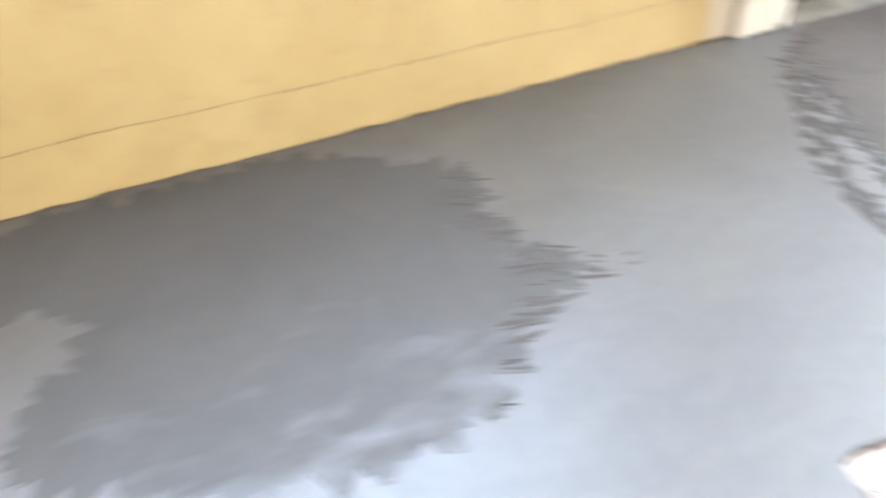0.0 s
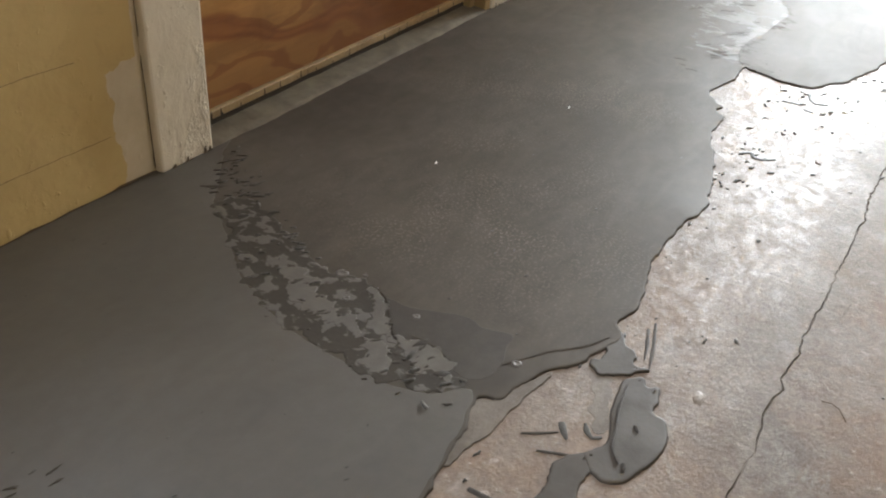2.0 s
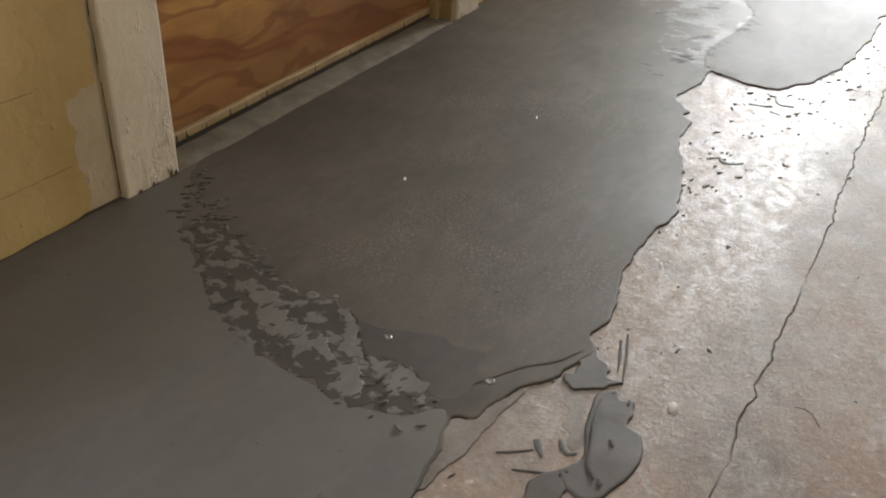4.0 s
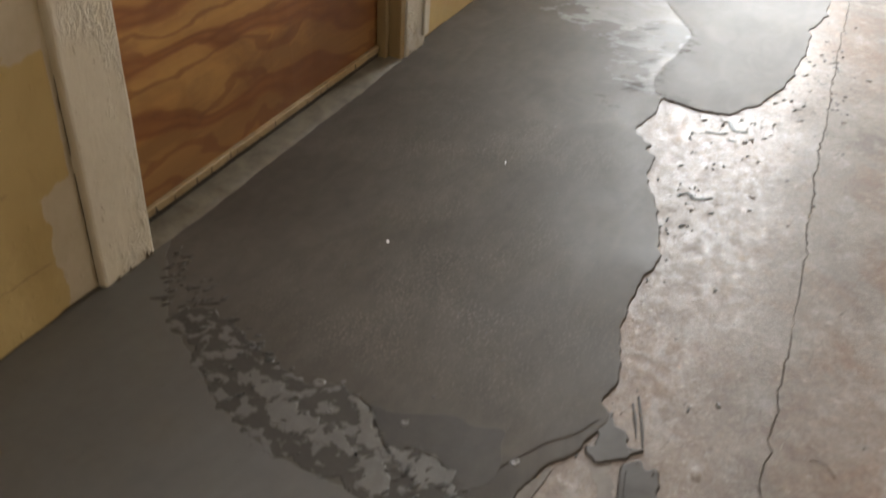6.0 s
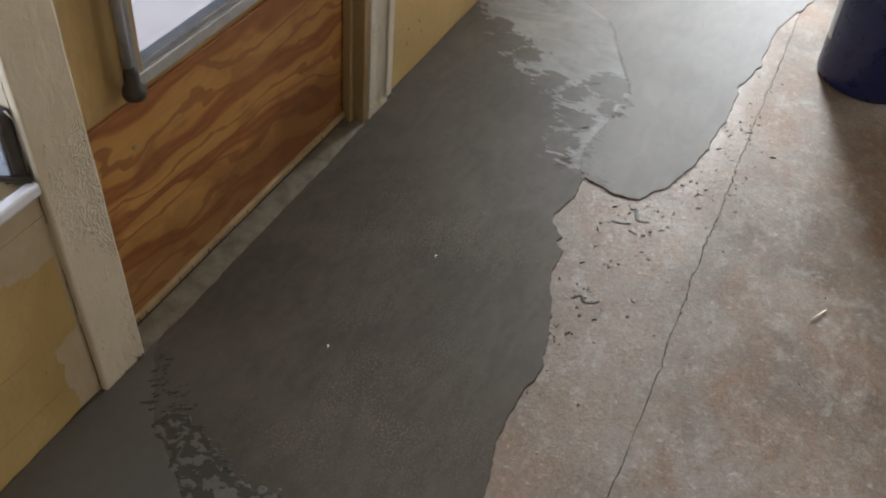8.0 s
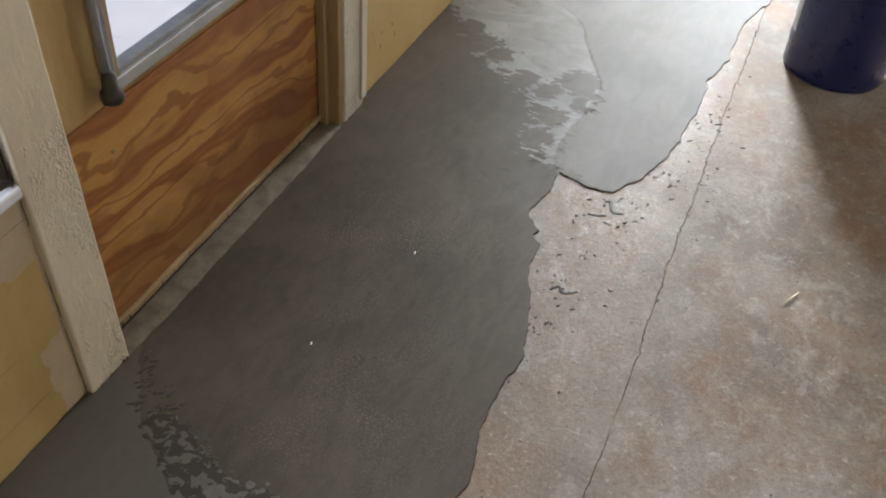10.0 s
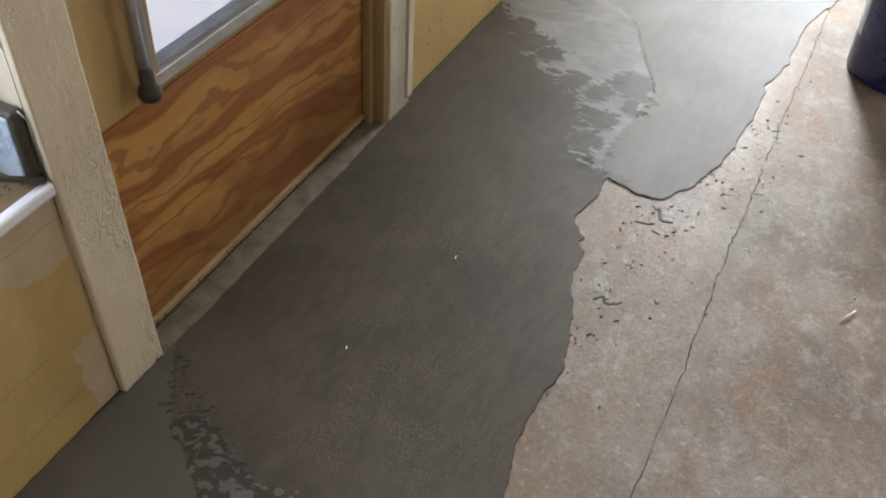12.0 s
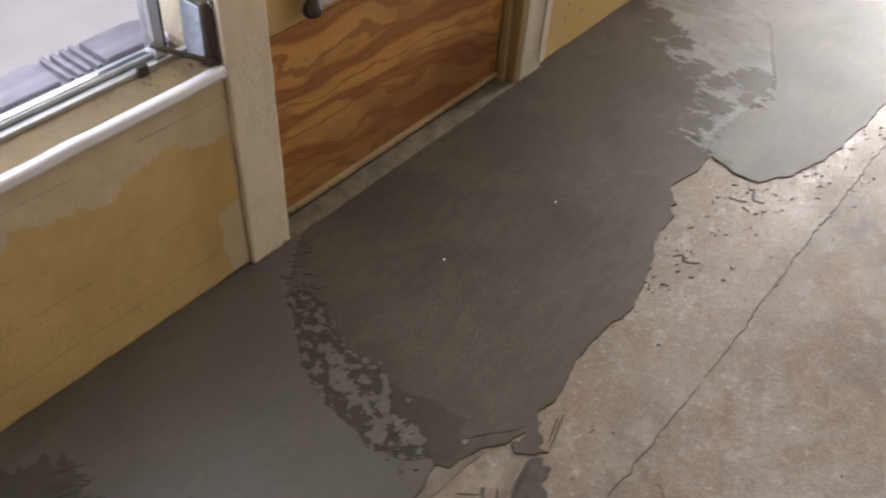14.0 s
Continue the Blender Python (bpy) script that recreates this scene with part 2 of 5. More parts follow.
def concrete_floor():
    """Old bare concrete: beige and pinkish, pitted, brown stained; damp and shiny in the strip beside the pour."""
    m, nt, b = material("old_concrete")
    x, y, z = where(nt)
    big = noise_tex(nt, 2.4, 5, 0.62, 0.7)
    mid = noise_tex(nt, 16, 6, 0.65, 0.4)
    fine = noise_tex(nt, 130, 5, 0.7)
    flakes = noise_tex(nt, 62, 5, 0.66, 0.2, (1.1, 0.9, 1.0), (1.1, 6.3, 0))
    wob = calc(nt, "SUBTRACT", noise_tex(nt, 7, 4, 0.6, 0.5, None, (2.2, 8.1, 0)), 0.5)
    damp = ramp(nt, calc(nt, "ADD", y, calc(nt, "MULTIPLY", wob, 0.16)), [(0.0, 0.0), (0.06, 1.0)])
    c = mix(nt, ramp(nt, big, [(0.33, 0.0), (0.66, 1.0)]), (0.112, 0.086, 0.067), (0.238, 0.202, 0.172))
    c = mix(nt, ramp(nt, mid, [(0.5, 0.0), (0.68, 0.6)]), c, (0.29, 0.258, 0.225))
    rust = ramp(nt, noise_tex(nt, 5, 6, 0.65, 0.8, None, (7.3, 1.9, 0)), [(0.47, 0.0), (0.64, 0.75)])
    c = mix(nt, rust, c, (0.185, 0.118, 0.078))
    blots = ramp(nt, noise_tex(nt, 22, 5, 0.65, 1.0, None, (1.3, 4.9, 0)), [(0.58, 0.0), (0.66, 0.45)])
    c = mix(nt, blots, c, (0.165, 0.115, 0.082))
    c = mix(nt, calc(nt, "MULTIPLY", damp, 0.45), c, (0.20, 0.142, 0.10))
    pits = ramp(nt, noise_tex(nt, 55, 3, 0.6, 0.2, None, (0.3, 5.2, 0)), [(0.66, 0.0), (0.74, 0.55)])
    c = mix(nt, pits, c, (0.17, 0.14, 0.115))
    flecks = ramp(nt, flakes, [(0.60, 0.0), (0.72, 0.3)])
    c = mix(nt, flecks, c, (0.58, 0.54, 0.49))
    scrape = ramp(nt, noise_tex(nt, 15, 6, 0.7, 0.4, (0.8, 1.2, 1.0), (9.0, 3.3, 0)), [(0.54, 0.0), (0.68, 0.45)])
    c = mix(nt, scrape, c, (0.33, 0.31, 0.29))
    c = mix(nt, 0.5, c, ramp(nt, fine, [(0.3, 0.3), (0.7, 0.7)]), "OVERLAY")
    nt.links.new(c, b.inputs["Base Color"])
    nt.links.new(calc(nt, "ADD", 0.07, calc(nt, "MULTIPLY", damp, 0.07)), b.inputs["Specular IOR Level"])
    dry = ramp(nt, mid, [(0.3, 0.46), (0.7, 0.66)])
    shiny = ramp(nt, noise_tex(nt, 64, 5, 0.72, 0.2, None, (3.7, 1.1, 0)), [(0.38, 0.40), (0.62, 0.66)])
    nt.links.new(calc(nt, "ADD", calc(nt, "MULTIPLY", dry, calc(nt, "SUBTRACT", 1.0, damp)), calc(nt, "MULTIPLY", shiny, damp)), b.inputs["Roughness"])
    bump(nt, b, [(mid, 0.035, 0.006), (flakes, 0.20, 0.0024), (noise_tex(nt, 230, 4, 0.7, 0.0), 0.55, 0.0014), (fine, 0.4, 0.0012)])
    return m


CONCRETE = concrete_floor()


def joint_material():
    m, nt, b = material("joint_filler")
    c = ramp(nt, noise_tex(nt, 40, 4, 0.7), [(0.40, (0.12, 0.095, 0.072)), (0.60, (0.25, 0.21, 0.17))])
    nt.links.new(c, b.inputs["Base Color"])
    b.inputs["Roughness"].default_value = 0.85
    bump(nt, b, [(noise_tex(nt, 150, 4, 0.7), 0.7, 0.002)])
    return m


JOINT = joint_material()


def wall_paint():
    """Ochre yellow paint on rough plaster, with whitish touched-up areas under the window and beside the door."""
    m, nt, b = material("ochre_wall_paint")
    x, y, z = where(nt)
    wob = calc(nt, "SUBTRACT", noise_tex(nt, 9, 5, 0.6, 0.6), 0.5)
    cloud = noise_tex(nt, 5, 5, 0.6, 0.5)
    c = mix(nt, ramp(nt, cloud, [(0.3, 0.0), (0.7, 1.0)]), (0.46, 0.318, 0.125), (0.56, 0.405, 0.175))
    pale = mix(nt, ramp(nt, noise_tex(nt, 20, 4, 0.6), [(0.3, 0.0), (0.7, 1.0)]), (0.50, 0.405, 0.27), (0.60, 0.50, 0.36))
    under = calc(nt, "GREATER_THAN", calc(nt, "ADD", z, calc(nt, "MULTIPLY", wob, 0.16)), 0.328)
    west = calc(nt, "LESS_THAN", x, 1.05)
    low = calc(nt, "LESS_THAN", z, 0.44)
    beside = calc(nt, "GREATER_THAN", calc(nt, "ADD", x, calc(nt, "MULTIPLY", wob, 0.09)), 0.942)
    foot = calc(nt, "LESS_THAN", calc(nt, "ADD", z, calc(nt, "MULTIPLY", wob, 0.1)), 0.155)
    strip = calc(nt, "GREATER_THAN", calc(nt, "ADD", x, calc(nt, "MULTIPLY", wob, 0.02)), 0.985)
    beside = calc(nt, "MULTIPLY", beside, calc(nt, "MAXIMUM", foot, strip))
    mask = calc(nt, "MULTIPLY", calc(nt, "MULTIPLY", calc(nt, "MAXIMUM", under, beside), west), low)
    c = mix(nt, mask, c, pale)
    grime = calc(nt, "MULTIPLY", ramp(nt, noise_tex(nt, 30, 5, 0.7, 0.5), [(0.55, 0.0), (0.75, 1.0)]), 0.22)
    c = mix(nt, grime, c, (0.25, 0.155, 0.06))
    nt.links.new(c, b.inputs["Base Color"])
    nt.links.new(ramp(nt, cloud, [(0.3, 0.38), (0.7, 0.55)]), b.inputs["Roughness"])
    bump(nt, b, [(noise_tex(nt, 18, 4, 0.55, 0.4), 0.28, 0.006), (noise_tex(nt, 70, 4, 0.6), 0.22, 0.002), (ramp(nt, noise_tex(nt, 85, 3, 0.6, 0.4, None, (2.0, 5.0, 1.0)), [(0.64, 0.0), (0.72, 1.0)]), 0.28, 0.0012), (mask, 0.35, 0.001)])
    return m


WALL = wall_paint()


def old_paint(name, a, bb, dirt, rough=0.42, drip=0.6, wrinkle=0.0):
    """Thick old gloss paint with drips, chips and dirt."""
    m, nt, b = material(name)
    c = mix(nt, ramp(nt, noise_tex(nt, 12, 5, 0.6, 0.4, (1, 1, 0.4)), [(0.3, 0.0), (0.7, 1.0)]), a, bb)
    chips = ramp(nt, noise_tex(nt, 45, 5, 0.7, 0.8), [(0.68, 0.0), (0.74, 0.8)])
    c = mix(nt, chips, c, dirt)
    nt.links.new(c, b.inputs["Base Color"])
    b.inputs["Roughness"].default_value = rough
    layers = [(noise_tex(nt, 26, 5, 0.6, 0.9, (1, 1, 0.5)), drip, 0.006), (noise_tex(nt, 90, 4, 0.55, 0.4), 0.28, 0.0014)]
    if wrinkle:
        zone = ramp(nt, noise_tex(nt, 9, 3, 0.55, 0.3, (1, 1, 0.7), (6.0, 0.0, 2.0)), [(0.50, 0.04), (0.60, 1.0)])
        folds = calc(nt, "ABSOLUTE", calc(nt, "SUBTRACT", noise_tex(nt, 58, 3, 0.65, 1.6, (1.3, 1, 0.6)), 0.5))
        ridge = ramp(nt, folds, [(0.0, 1.0), (0.05, 0.35), (0.12, 0.0)])
        layers.append((calc(nt, "MULTIPLY", ridge, zone), wrinkle, 0.0022))
    bump(nt, b, layers)
    return m


CASING = old_paint("cream_gloss_paint", (0.60, 0.51, 0.38), (0.70, 0.61, 0.48), (0.26, 0.18, 0.10), 0.36, 0.2, 0.7)
CASING_WHITE = old_paint("chalky_white_paint", (0.60, 0.55, 0.46), (0.68, 0.63, 0.54), (0.30, 0.22, 0.13), 0.42, 0.25, 0.7)
STILE = old_paint("ochre_door_paint", (0.42, 0.285, 0.115), (0.50, 0.345, 0.15), (0.2, 0.12, 0.05), 0.45, 0.25)
JAMB = old_paint("tan_jamb_paint", (0.30, 0.21, 0.10), (0.38, 0.27, 0.14), (0.15, 0.09, 0.04), 0.5, 0.3)
BEAD = old_paint("bare_tan_wood", (0.22, 0.145, 0.065), (0.40, 0.28, 0.14), (0.08, 0.05, 0.022), 0.55, 0.4)
SILL = old_paint("stained_sill_wood", (0.17, 0.118, 0.055), (0.25, 0.18, 0.09), (0.09, 0.055, 0.025), 0.6, 0.3)
# bluish white: the sky's reflection on the nosing is put into this colour
WHITE = old_paint("sky_tinted_white_paint", (0.74, 0.74, 0.79), (0.80, 0.80, 0.85), (0.4, 0.34, 0.27), 0.24, 0.15)


def plywood():
    """Varnished softwood plywood: broad cathedral grain in orange brown, darker toward stains."""
    m, nt, b = material("varnished_plywood")
    geo = nt.nodes.new("ShaderNodeNewGeometry")
    warp = nt.nodes.new("ShaderNodeTexNoise")
    warp.inputs["Scale"].default_value, warp.inputs["Detail"].default_value = 4.2, 2.0
    st = nt.nodes.new("ShaderNodeMapping")
    st.inputs["Scale"].default_value = (0.55, 1.0, 1.3)
    nt.links.new(geo.outputs["Position"], st.inputs[0])
    nt.links.new(st.outputs[0], warp.inputs["Vector"])
    lift = nt.nodes.new("ShaderNodeMix")
    lift.data_type = "VECTOR"
    lift.inputs[0].default_value = 0.16
    tilt = nt.nodes.new("ShaderNodeMapping")
    tilt.inputs["Rotation"].default_value = (0, radians(-13), 0)
    tilt.inputs["Scale"].default_value = (0.38, 1.0, 1.0)
    nt.links.new(geo.outputs["Position"], tilt.inputs[0])
    nt.links.new(tilt.outputs[0], lift.inputs[4])
    nt.links.new(warp.outputs[1], lift.inputs[5])

    def figure(scale, distortion, rough):
        wave = nt.nodes.new("ShaderNodeTexWave")
        wave.wave_type, wave.bands_direction, wave.wave_profile = "BANDS", "Z", "SIN"
        wave.inputs["Scale"].default_value, wave.inputs["Distortion"].default_value = scale, distortion
        wave.inputs["Detail"].default_value, wave.inputs["Detail Scale"].default_value = rough, 1.6
        nt.links.new(lift.outputs[1], wave.inputs["Vector"])
        return wave.outputs[0]

    bands, lines = figure(3.4, 6.5, 2.0), figure(8.0, 9.0, 3.0)
    fibre = noise_tex(nt, 60, 5, 0.6, 0.3, (0.12, 1, 2.2))
    blot = noise_tex(nt, 7, 5, 0.62, 0.8, (0.6, 1, 1.2))
    patch = noise_tex(nt, 13, 3, 0.55, 0.6, (0.55, 1, 1.1), (3.0, 0.0, 8.0))
    c = ramp(nt, bands, [(0.0, (0.47, 0.248, 0.074)), (0.70, (0.44, 0.218, 0.062)), (0.82, (0.33, 0.130, 0.036)), (0.93, (0.25, 0.090, 0.026)), (1.0, (0.33, 0.130, 0.036))])
    c = mix(nt, ramp(nt, lines, [(0.86, 0.0), (0.95, 0.75)]), c, (0.25, 0.092, 0.027))
    c = mix(nt, ramp(nt, patch, [(0.56, 0.0), (0.64, 0.6)]), c, (0.285, 0.112, 0.034))
    c = mix(nt, 0.35, c, ramp(nt, fibre, [(0.3, 0.36), (0.7, 0.62)]), "OVERLAY")
    c = mix(nt, calc(nt, "MULTIPLY", ramp(nt, blot, [(0.54, 0.0), (0.70, 1.0)]), 0.45), c, (0.20, 0.080, 0.026))
    x, y, z = where(nt)
    worn = calc(nt, "SUBTRACT", 0.20, calc(nt, "ADD", z, calc(nt, "MULTIPLY", calc(nt, "SUBTRACT", blot, 0.5), 0.5)))
    c = mix(nt, calc(nt, "MINIMUM", calc(nt, "MAXIMUM", calc(nt, "MULTIPLY", worn, 5.0), 0.0), 0.62), c, (0.13, 0.046, 0.015))
    nt.links.new(c, b.inputs["Base Color"])
    nt.links.new(ramp(nt, blot, [(0.3, 0.36), (0.7, 0.52)]), b.inputs["Roughness"])
    bump(nt, b, [(fibre, 0.25, 0.0012), (lines, 0.10, 0.001)])
    return m


PLY = plywood()


def plain(name, a, bb, rough, metal=0.0, scale=30, relief=0.2):
    m, nt, b = material(name)
    n = noise_tex(nt, scale, 5, 0.65, 0.3)
    nt.links.new(mix(nt, ramp(nt, n, [(0.3, 0.0), (0.7, 1.0)]), a, bb), b.inputs["Base Color"])
    nt.links.new(ramp(nt, n, [(0.3, max(0.05, rough - 0.08)), (0.7, rough + 0.1)]), b.inputs["Roughness"])
    b.inputs["Metallic"].default_value = metal
    bump(nt, b, [(noise_tex(nt, scale * 4, 3, 0.6), relief, 0.001)])
    return m


ALU = plain("weathered_aluminium", (0.52, 0.53, 0.54), (0.68, 0.69, 0.70), 0.36, 0.8, 40)
DULL = plain("dull_grey_metal", (0.26, 0.26, 0.27), (0.38, 0.38, 0.39), 0.5, 0.6, 50)
DARK = plain("dark_bronze_metal", (0.06, 0.052, 0.045), (0.11, 0.095, 0.08), 0.45, 0.5, 60)
BLUEGREY = plain("blue_grey_metal", (0.36, 0.42, 0.52), (0.46, 0.52, 0.62), 0.3, 0.2, 30)
RUBBER = plain("dark_rubber", (0.03, 0.024, 0.02), (0.055, 0.045, 0.038), 0.4, 0.0, 60)
NAVY = plain("navy_plastic", (0.011, 0.014, 0.066), (0.017, 0.021, 0.092), 0.3, 0.0, 25, 0.1)
LABEL = plain("white_label_paper", (0.62, 0.64, 0.68), (0.72, 0.74, 0.78), 0.5, 0.0, 40)
STRAW = plain("pale_straw", (0.62, 0.52, 0.34), (0.74, 0.66, 0.50), 0.6, 0.0, 80)
GRIT = plain("white_grit", (0.70, 0.66, 0.60), (0.80, 0.77, 0.72), 0.6, 0.0, 80)
GRIME = plain("brown_grime", (0.06, 0.038, 0.02), (0.12, 0.08, 0.045), 0.8, 0.0, 80, 0.5)
SHUT = plain("dark_gap", (0.02, 0.015, 0.01), (0.045, 0.032, 0.02), 0.8, 0.0, 80)
THRESH = plain("pale_threshold_concrete", (0.075, 0.060, 0.041), (0.185, 0.157, 0.117), 0.55, 0.0, 22, 0.6)
THRESH.node_tree.nodes["Principled BSDF"].inputs["Specular IOR Level"].default_value = 0.2
YARD = plain("pale_yard_concrete", (0.46, 0.445, 0.50), (0.55, 0.535, 0.59), 0.8, 0.0, 4, 0.4)
CEILING = plain("off_white_ceiling_paint", (0.55, 0.52, 0.46), (0.62, 0.59, 0.53), 0.7, 0.0, 6)
ROOM = plain("cream_room_paint", (0.50, 0.42, 0.29), (0.58, 0.49, 0.35), 0.6, 0.0, 6)
WEATHERED = plain("weathered_grey_wood", (0.17, 0.155, 0.195), (0.27, 0.25, 0.30), 0.7, 0.0, 40, 0.6)


def glass_material():
    m, nt, b = material("window_glass")
    b.inputs["Transmission Weight"].default_value = 1.0
    b.inputs["IOR"].default_value = 1.45
    b.inputs["Roughness"].default_value = 0.0
    b.inputs["Base Color"].default_value = (0.97, 0.98, 0.98, 1)
    return m


GLASS = glass_material()

# ---- mesh helpers ----
from mathutils.geometry import delaunay_2d_cdt


def finish(name, bm, mat, parent=None, label="", smooth=False):
    me = bpy.data.meshes.new(name)
    bmesh.ops.recalc_face_normals(bm, faces=bm.faces)
    if smooth:
        for f in bm.faces:
            f.smooth = True
    bm.to_mesh(me)
    bm.free()
    me.materials.append(mat)
    ob = new(name, me)
    if parent:
        ob.parent = parent
    if label:
        ob["label"] = label
    return ob


def part(name, bm, mat, parent, label="", smooth=False):
    return finish(name, bm, mat, parent, label, smooth)


def thing(name, label, category, group="", kind=""):
    return tagged(new(name), label, category, group, kind)


def box(x0, x1, y0, y1, z0, z1, bevel=0.0, seg=2):
    bm = bmesh.new()
    bmesh.ops.create_cube(bm, size=1.0)
    for v in bm.verts:
        v.co = Vector(((x0, x1)[v.co.x > 0], (y0, y1)[v.co.y > 0], (z0, z1)[v.co.z > 0]))
    if bevel:
        bmesh.ops.bevel(bm, geom=list(bm.edges), offset=bevel, segments=seg, profile=0.5, affect="EDGES")
    return bm


def worn_box(x0, x1, y0, y1, z0, z1, bevel, step, amount, seed):
    """A bevelled board cut along its length, whose edges wander a little."""
    bm = box(x0, x1, y0, y1, z0, z1)
    size = (x1 - x0, y1 - y0, z1 - z0)
    axis = size.index(max(size))
    n = max(2, int(size[axis] / step))
    normal = [0, 0, 0]
    normal[axis] = 1
    lo = (x0, y0, z0)[axis]
    for i in range(1, n):
        co = [0, 0, 0]
        co[axis] = lo + size[axis] * i / n
        bmesh.ops.bisect_plane(bm, geom=list(bm.verts) + list(bm.edges) + list(bm.faces), plane_co=co, plane_no=normal)
    long_edges = [e for e in bm.edges if abs((e.verts[0].co - e.verts[1].co).normalized()[axis]) > 0.9]
    bmesh.ops.bevel(bm, geom=long_edges, offset=bevel, segments=2, profile=0.5, affect="EDGES")
    for v in bm.verts:
        d = noise.noise_vector(v.co * 22 + Vector((seed, seed * 2, 0)))
        d[axis] = 0
        v.co += d * amount
    return bm


def tube(points, radius, sides=8):
    bm = bmesh.new()
    rings = []
    pts = [Vector(p) for p in points]
    for i, p in enumerate(pts):
        d = (pts[min(i + 1, len(pts) - 1)] - pts[max(i - 1, 0)]).normalized()
        a = d.orthogonal().normalized() if i == 0 else (side - d * side.dot(d)).normalized()
        side = a
        c = d.cross(a)
        r = radius[i] if isinstance(radius, (list, tuple)) else radius
        rings.append([bm.verts.new(p + (a * math.cos(t) + c * math.sin(t)) * r) for t in (2 * math.pi * k / sides for k in range(sides))])
    for r0, r1 in zip(rings, rings[1:]):
        for k in range(sides):
            bm.faces.new((r0[k], r0[(k + 1) % sides], r1[(k + 1) % sides], r1[k]))
    bm.faces.new(rings[0][::-1])
    bm.faces.new(rings[-1])
    return bm


def lathe(profile, at, sides=48):
    bm = bmesh.new()
    rings = [[bm.verts.new((at[0] + r * math.cos(2 * math.pi * k / sides), at[1] + r * math.sin(2 * math.pi * k / sides), at[2] + z)) for k in range(sides)] for r, z in profile]
    for r0, r1 in zip(rings, rings[1:]):
        for k in range(sides):
            bm.faces.new((r0[k], r0[(k + 1) % sides], r1[(k + 1) % sides], r1[k]))
    bm.faces.new(rings[0][::-1])
    bm.faces.new(rings[-1])
    return bm


def flow_line(ctrl, step, closed=True):
    """A smooth line through the control points, cut at even steps."""
    pts = [Vector((x, y)) for x, y in ctrl]
    n = len(pts)
    out = []
    for i in range(n if closed else n - 1):
        g = (lambda k: pts[k % n]) if closed else (lambda k: pts[max(0, min(n - 1, k))])
        p0, p1, p2, p3 = g(i - 1), g(i), g(i + 1), g(i + 2)
        cuts = max(1, int((p2 - p1).length / step))
        for k in range(cuts):
            t = k / cuts
            out.append(0.5 * (2 * p1 + (p2 - p0) * t + (2 * p0 - 5 * p1 + 4 * p2 - p3) * t * t + (3 * p1 - p0 - 3 * p2 + p3) * t ** 3))
    if not closed:
        out.append(pts[-1])
    return out


def sheet(ctrl, z0, z1, step=0.006, rough=0.004, freq=60, lip=0.0006, rim=0.004, seed=0.0, keep=None):
    """A poured sheet from z0 up to z1 with a wandering edge, a rounded rim and a slight lip."""
    line = flow_line(ctrl, step)
    n = len(line)
    area = sum(line[i].cross(line[(i + 1) % n]) for i in range(n))
    if area < 0:
        line.reverse()
    edge = []
    for i, p in enumerate(line):
        t = (line[(i + 1) % n] - line[i - 1]).normalized()
        nor = Vector((t.y, -t.x))
        k = noise.noise(Vector((p.x * freq, p.y * freq, seed))) + 0.5 * noise.noise(Vector((p.x * freq * 3, p.y * freq * 3, seed + 5)))
        if keep and keep(p):
            k = 0
        edge.append(p + nor * rough * k)
    h = z1 - z0
    bm = bmesh.new()
    rings = []
    for inset, z in ((0, z0), (0.0, z0 + 0.35 * h), (0.28 * rim, z1 - 0.1 * h), (0.7 * rim, z1 + lip), (1.5 * rim, z1 + 0.5 * lip), (2.6 * rim, z1)):
        ring = []
        for i, p in enumerate(edge):
            t = (edge[(i + 2) % n] - edge[i - 2]).normalized()
            q = p - Vector((t.y, -t.x)) * inset
            ring.append(bm.verts.new((q.x, q.y, z)))
        rings.append(ring)
    for r0, r1 in zip(rings, rings[1:]):
        for i in range(n):
            f = bm.faces.new((r0[i], r0[(i + 1) % n], r1[(i + 1) % n], r1[i]))
            f.smooth = True
    inner = [Vector((v.co.x, v.co.y)) for v in rings[-1]]
    flat, _, tris, *_ = delaunay_2d_cdt(inner, [(i, (i + 1) % n) for i in range(n)], [], 1, 1e-6)
    tops = [bm.verts.new((v.x, v.y, z1)) for v in flat]
    for t in tris:
        bm.faces.new([tops[i] for i in t])
    bmesh.ops.remove_doubles(bm, verts=rings[-1] + tops, dist=1e-6)
    return bm


def lump(bm, at, size, turn, height, sides=9, jag=0.35, rng=random):
    """One small uneven dab, added to bm: an irregular flat dome."""
    phase = rng.random() * 9
    top, low = [], []
    for k in range(sides):
        a = 2 * math.pi * k / sides
        r = 1 + jag * (rng.random() - 0.5) * 2
        x, y = size[0] * r * math.cos(a), size[1] * r * math.sin(a)
        c, s = math.cos(turn), math.sin(turn)
        low.append(bm.verts.new((at[0] + c * x - s * y, at[1] + s * x + c * y, at[2])))
        top.append(bm.verts.new((at[0] + 0.72 * (c * x - s * y), at[1] + 0.72 * (s * x + c * y), at[2] + height * (0.7 + 0.5 * rng.random()))))
    for k in range(sides):
        bm.faces.new((low[k], low[(k + 1) % sides], top[(k + 1) % sides], top[k])).smooth = True
    mid = bm.verts.new((at[0], at[1], at[2] + height))
    for k in range(sides):
        bm.faces.new((top[k], top[(k + 1) % sides], mid)).smooth = True


# ---- setting: floor, walls, ceiling ----
WY = 0.784          # face of the long wall
CY = 0.772          # face of the casings
FZ = -0.0027         # bare concrete beneath the pour
X0, X1, YS, TOP = -1.6, 4.0, -2.4, 2.35


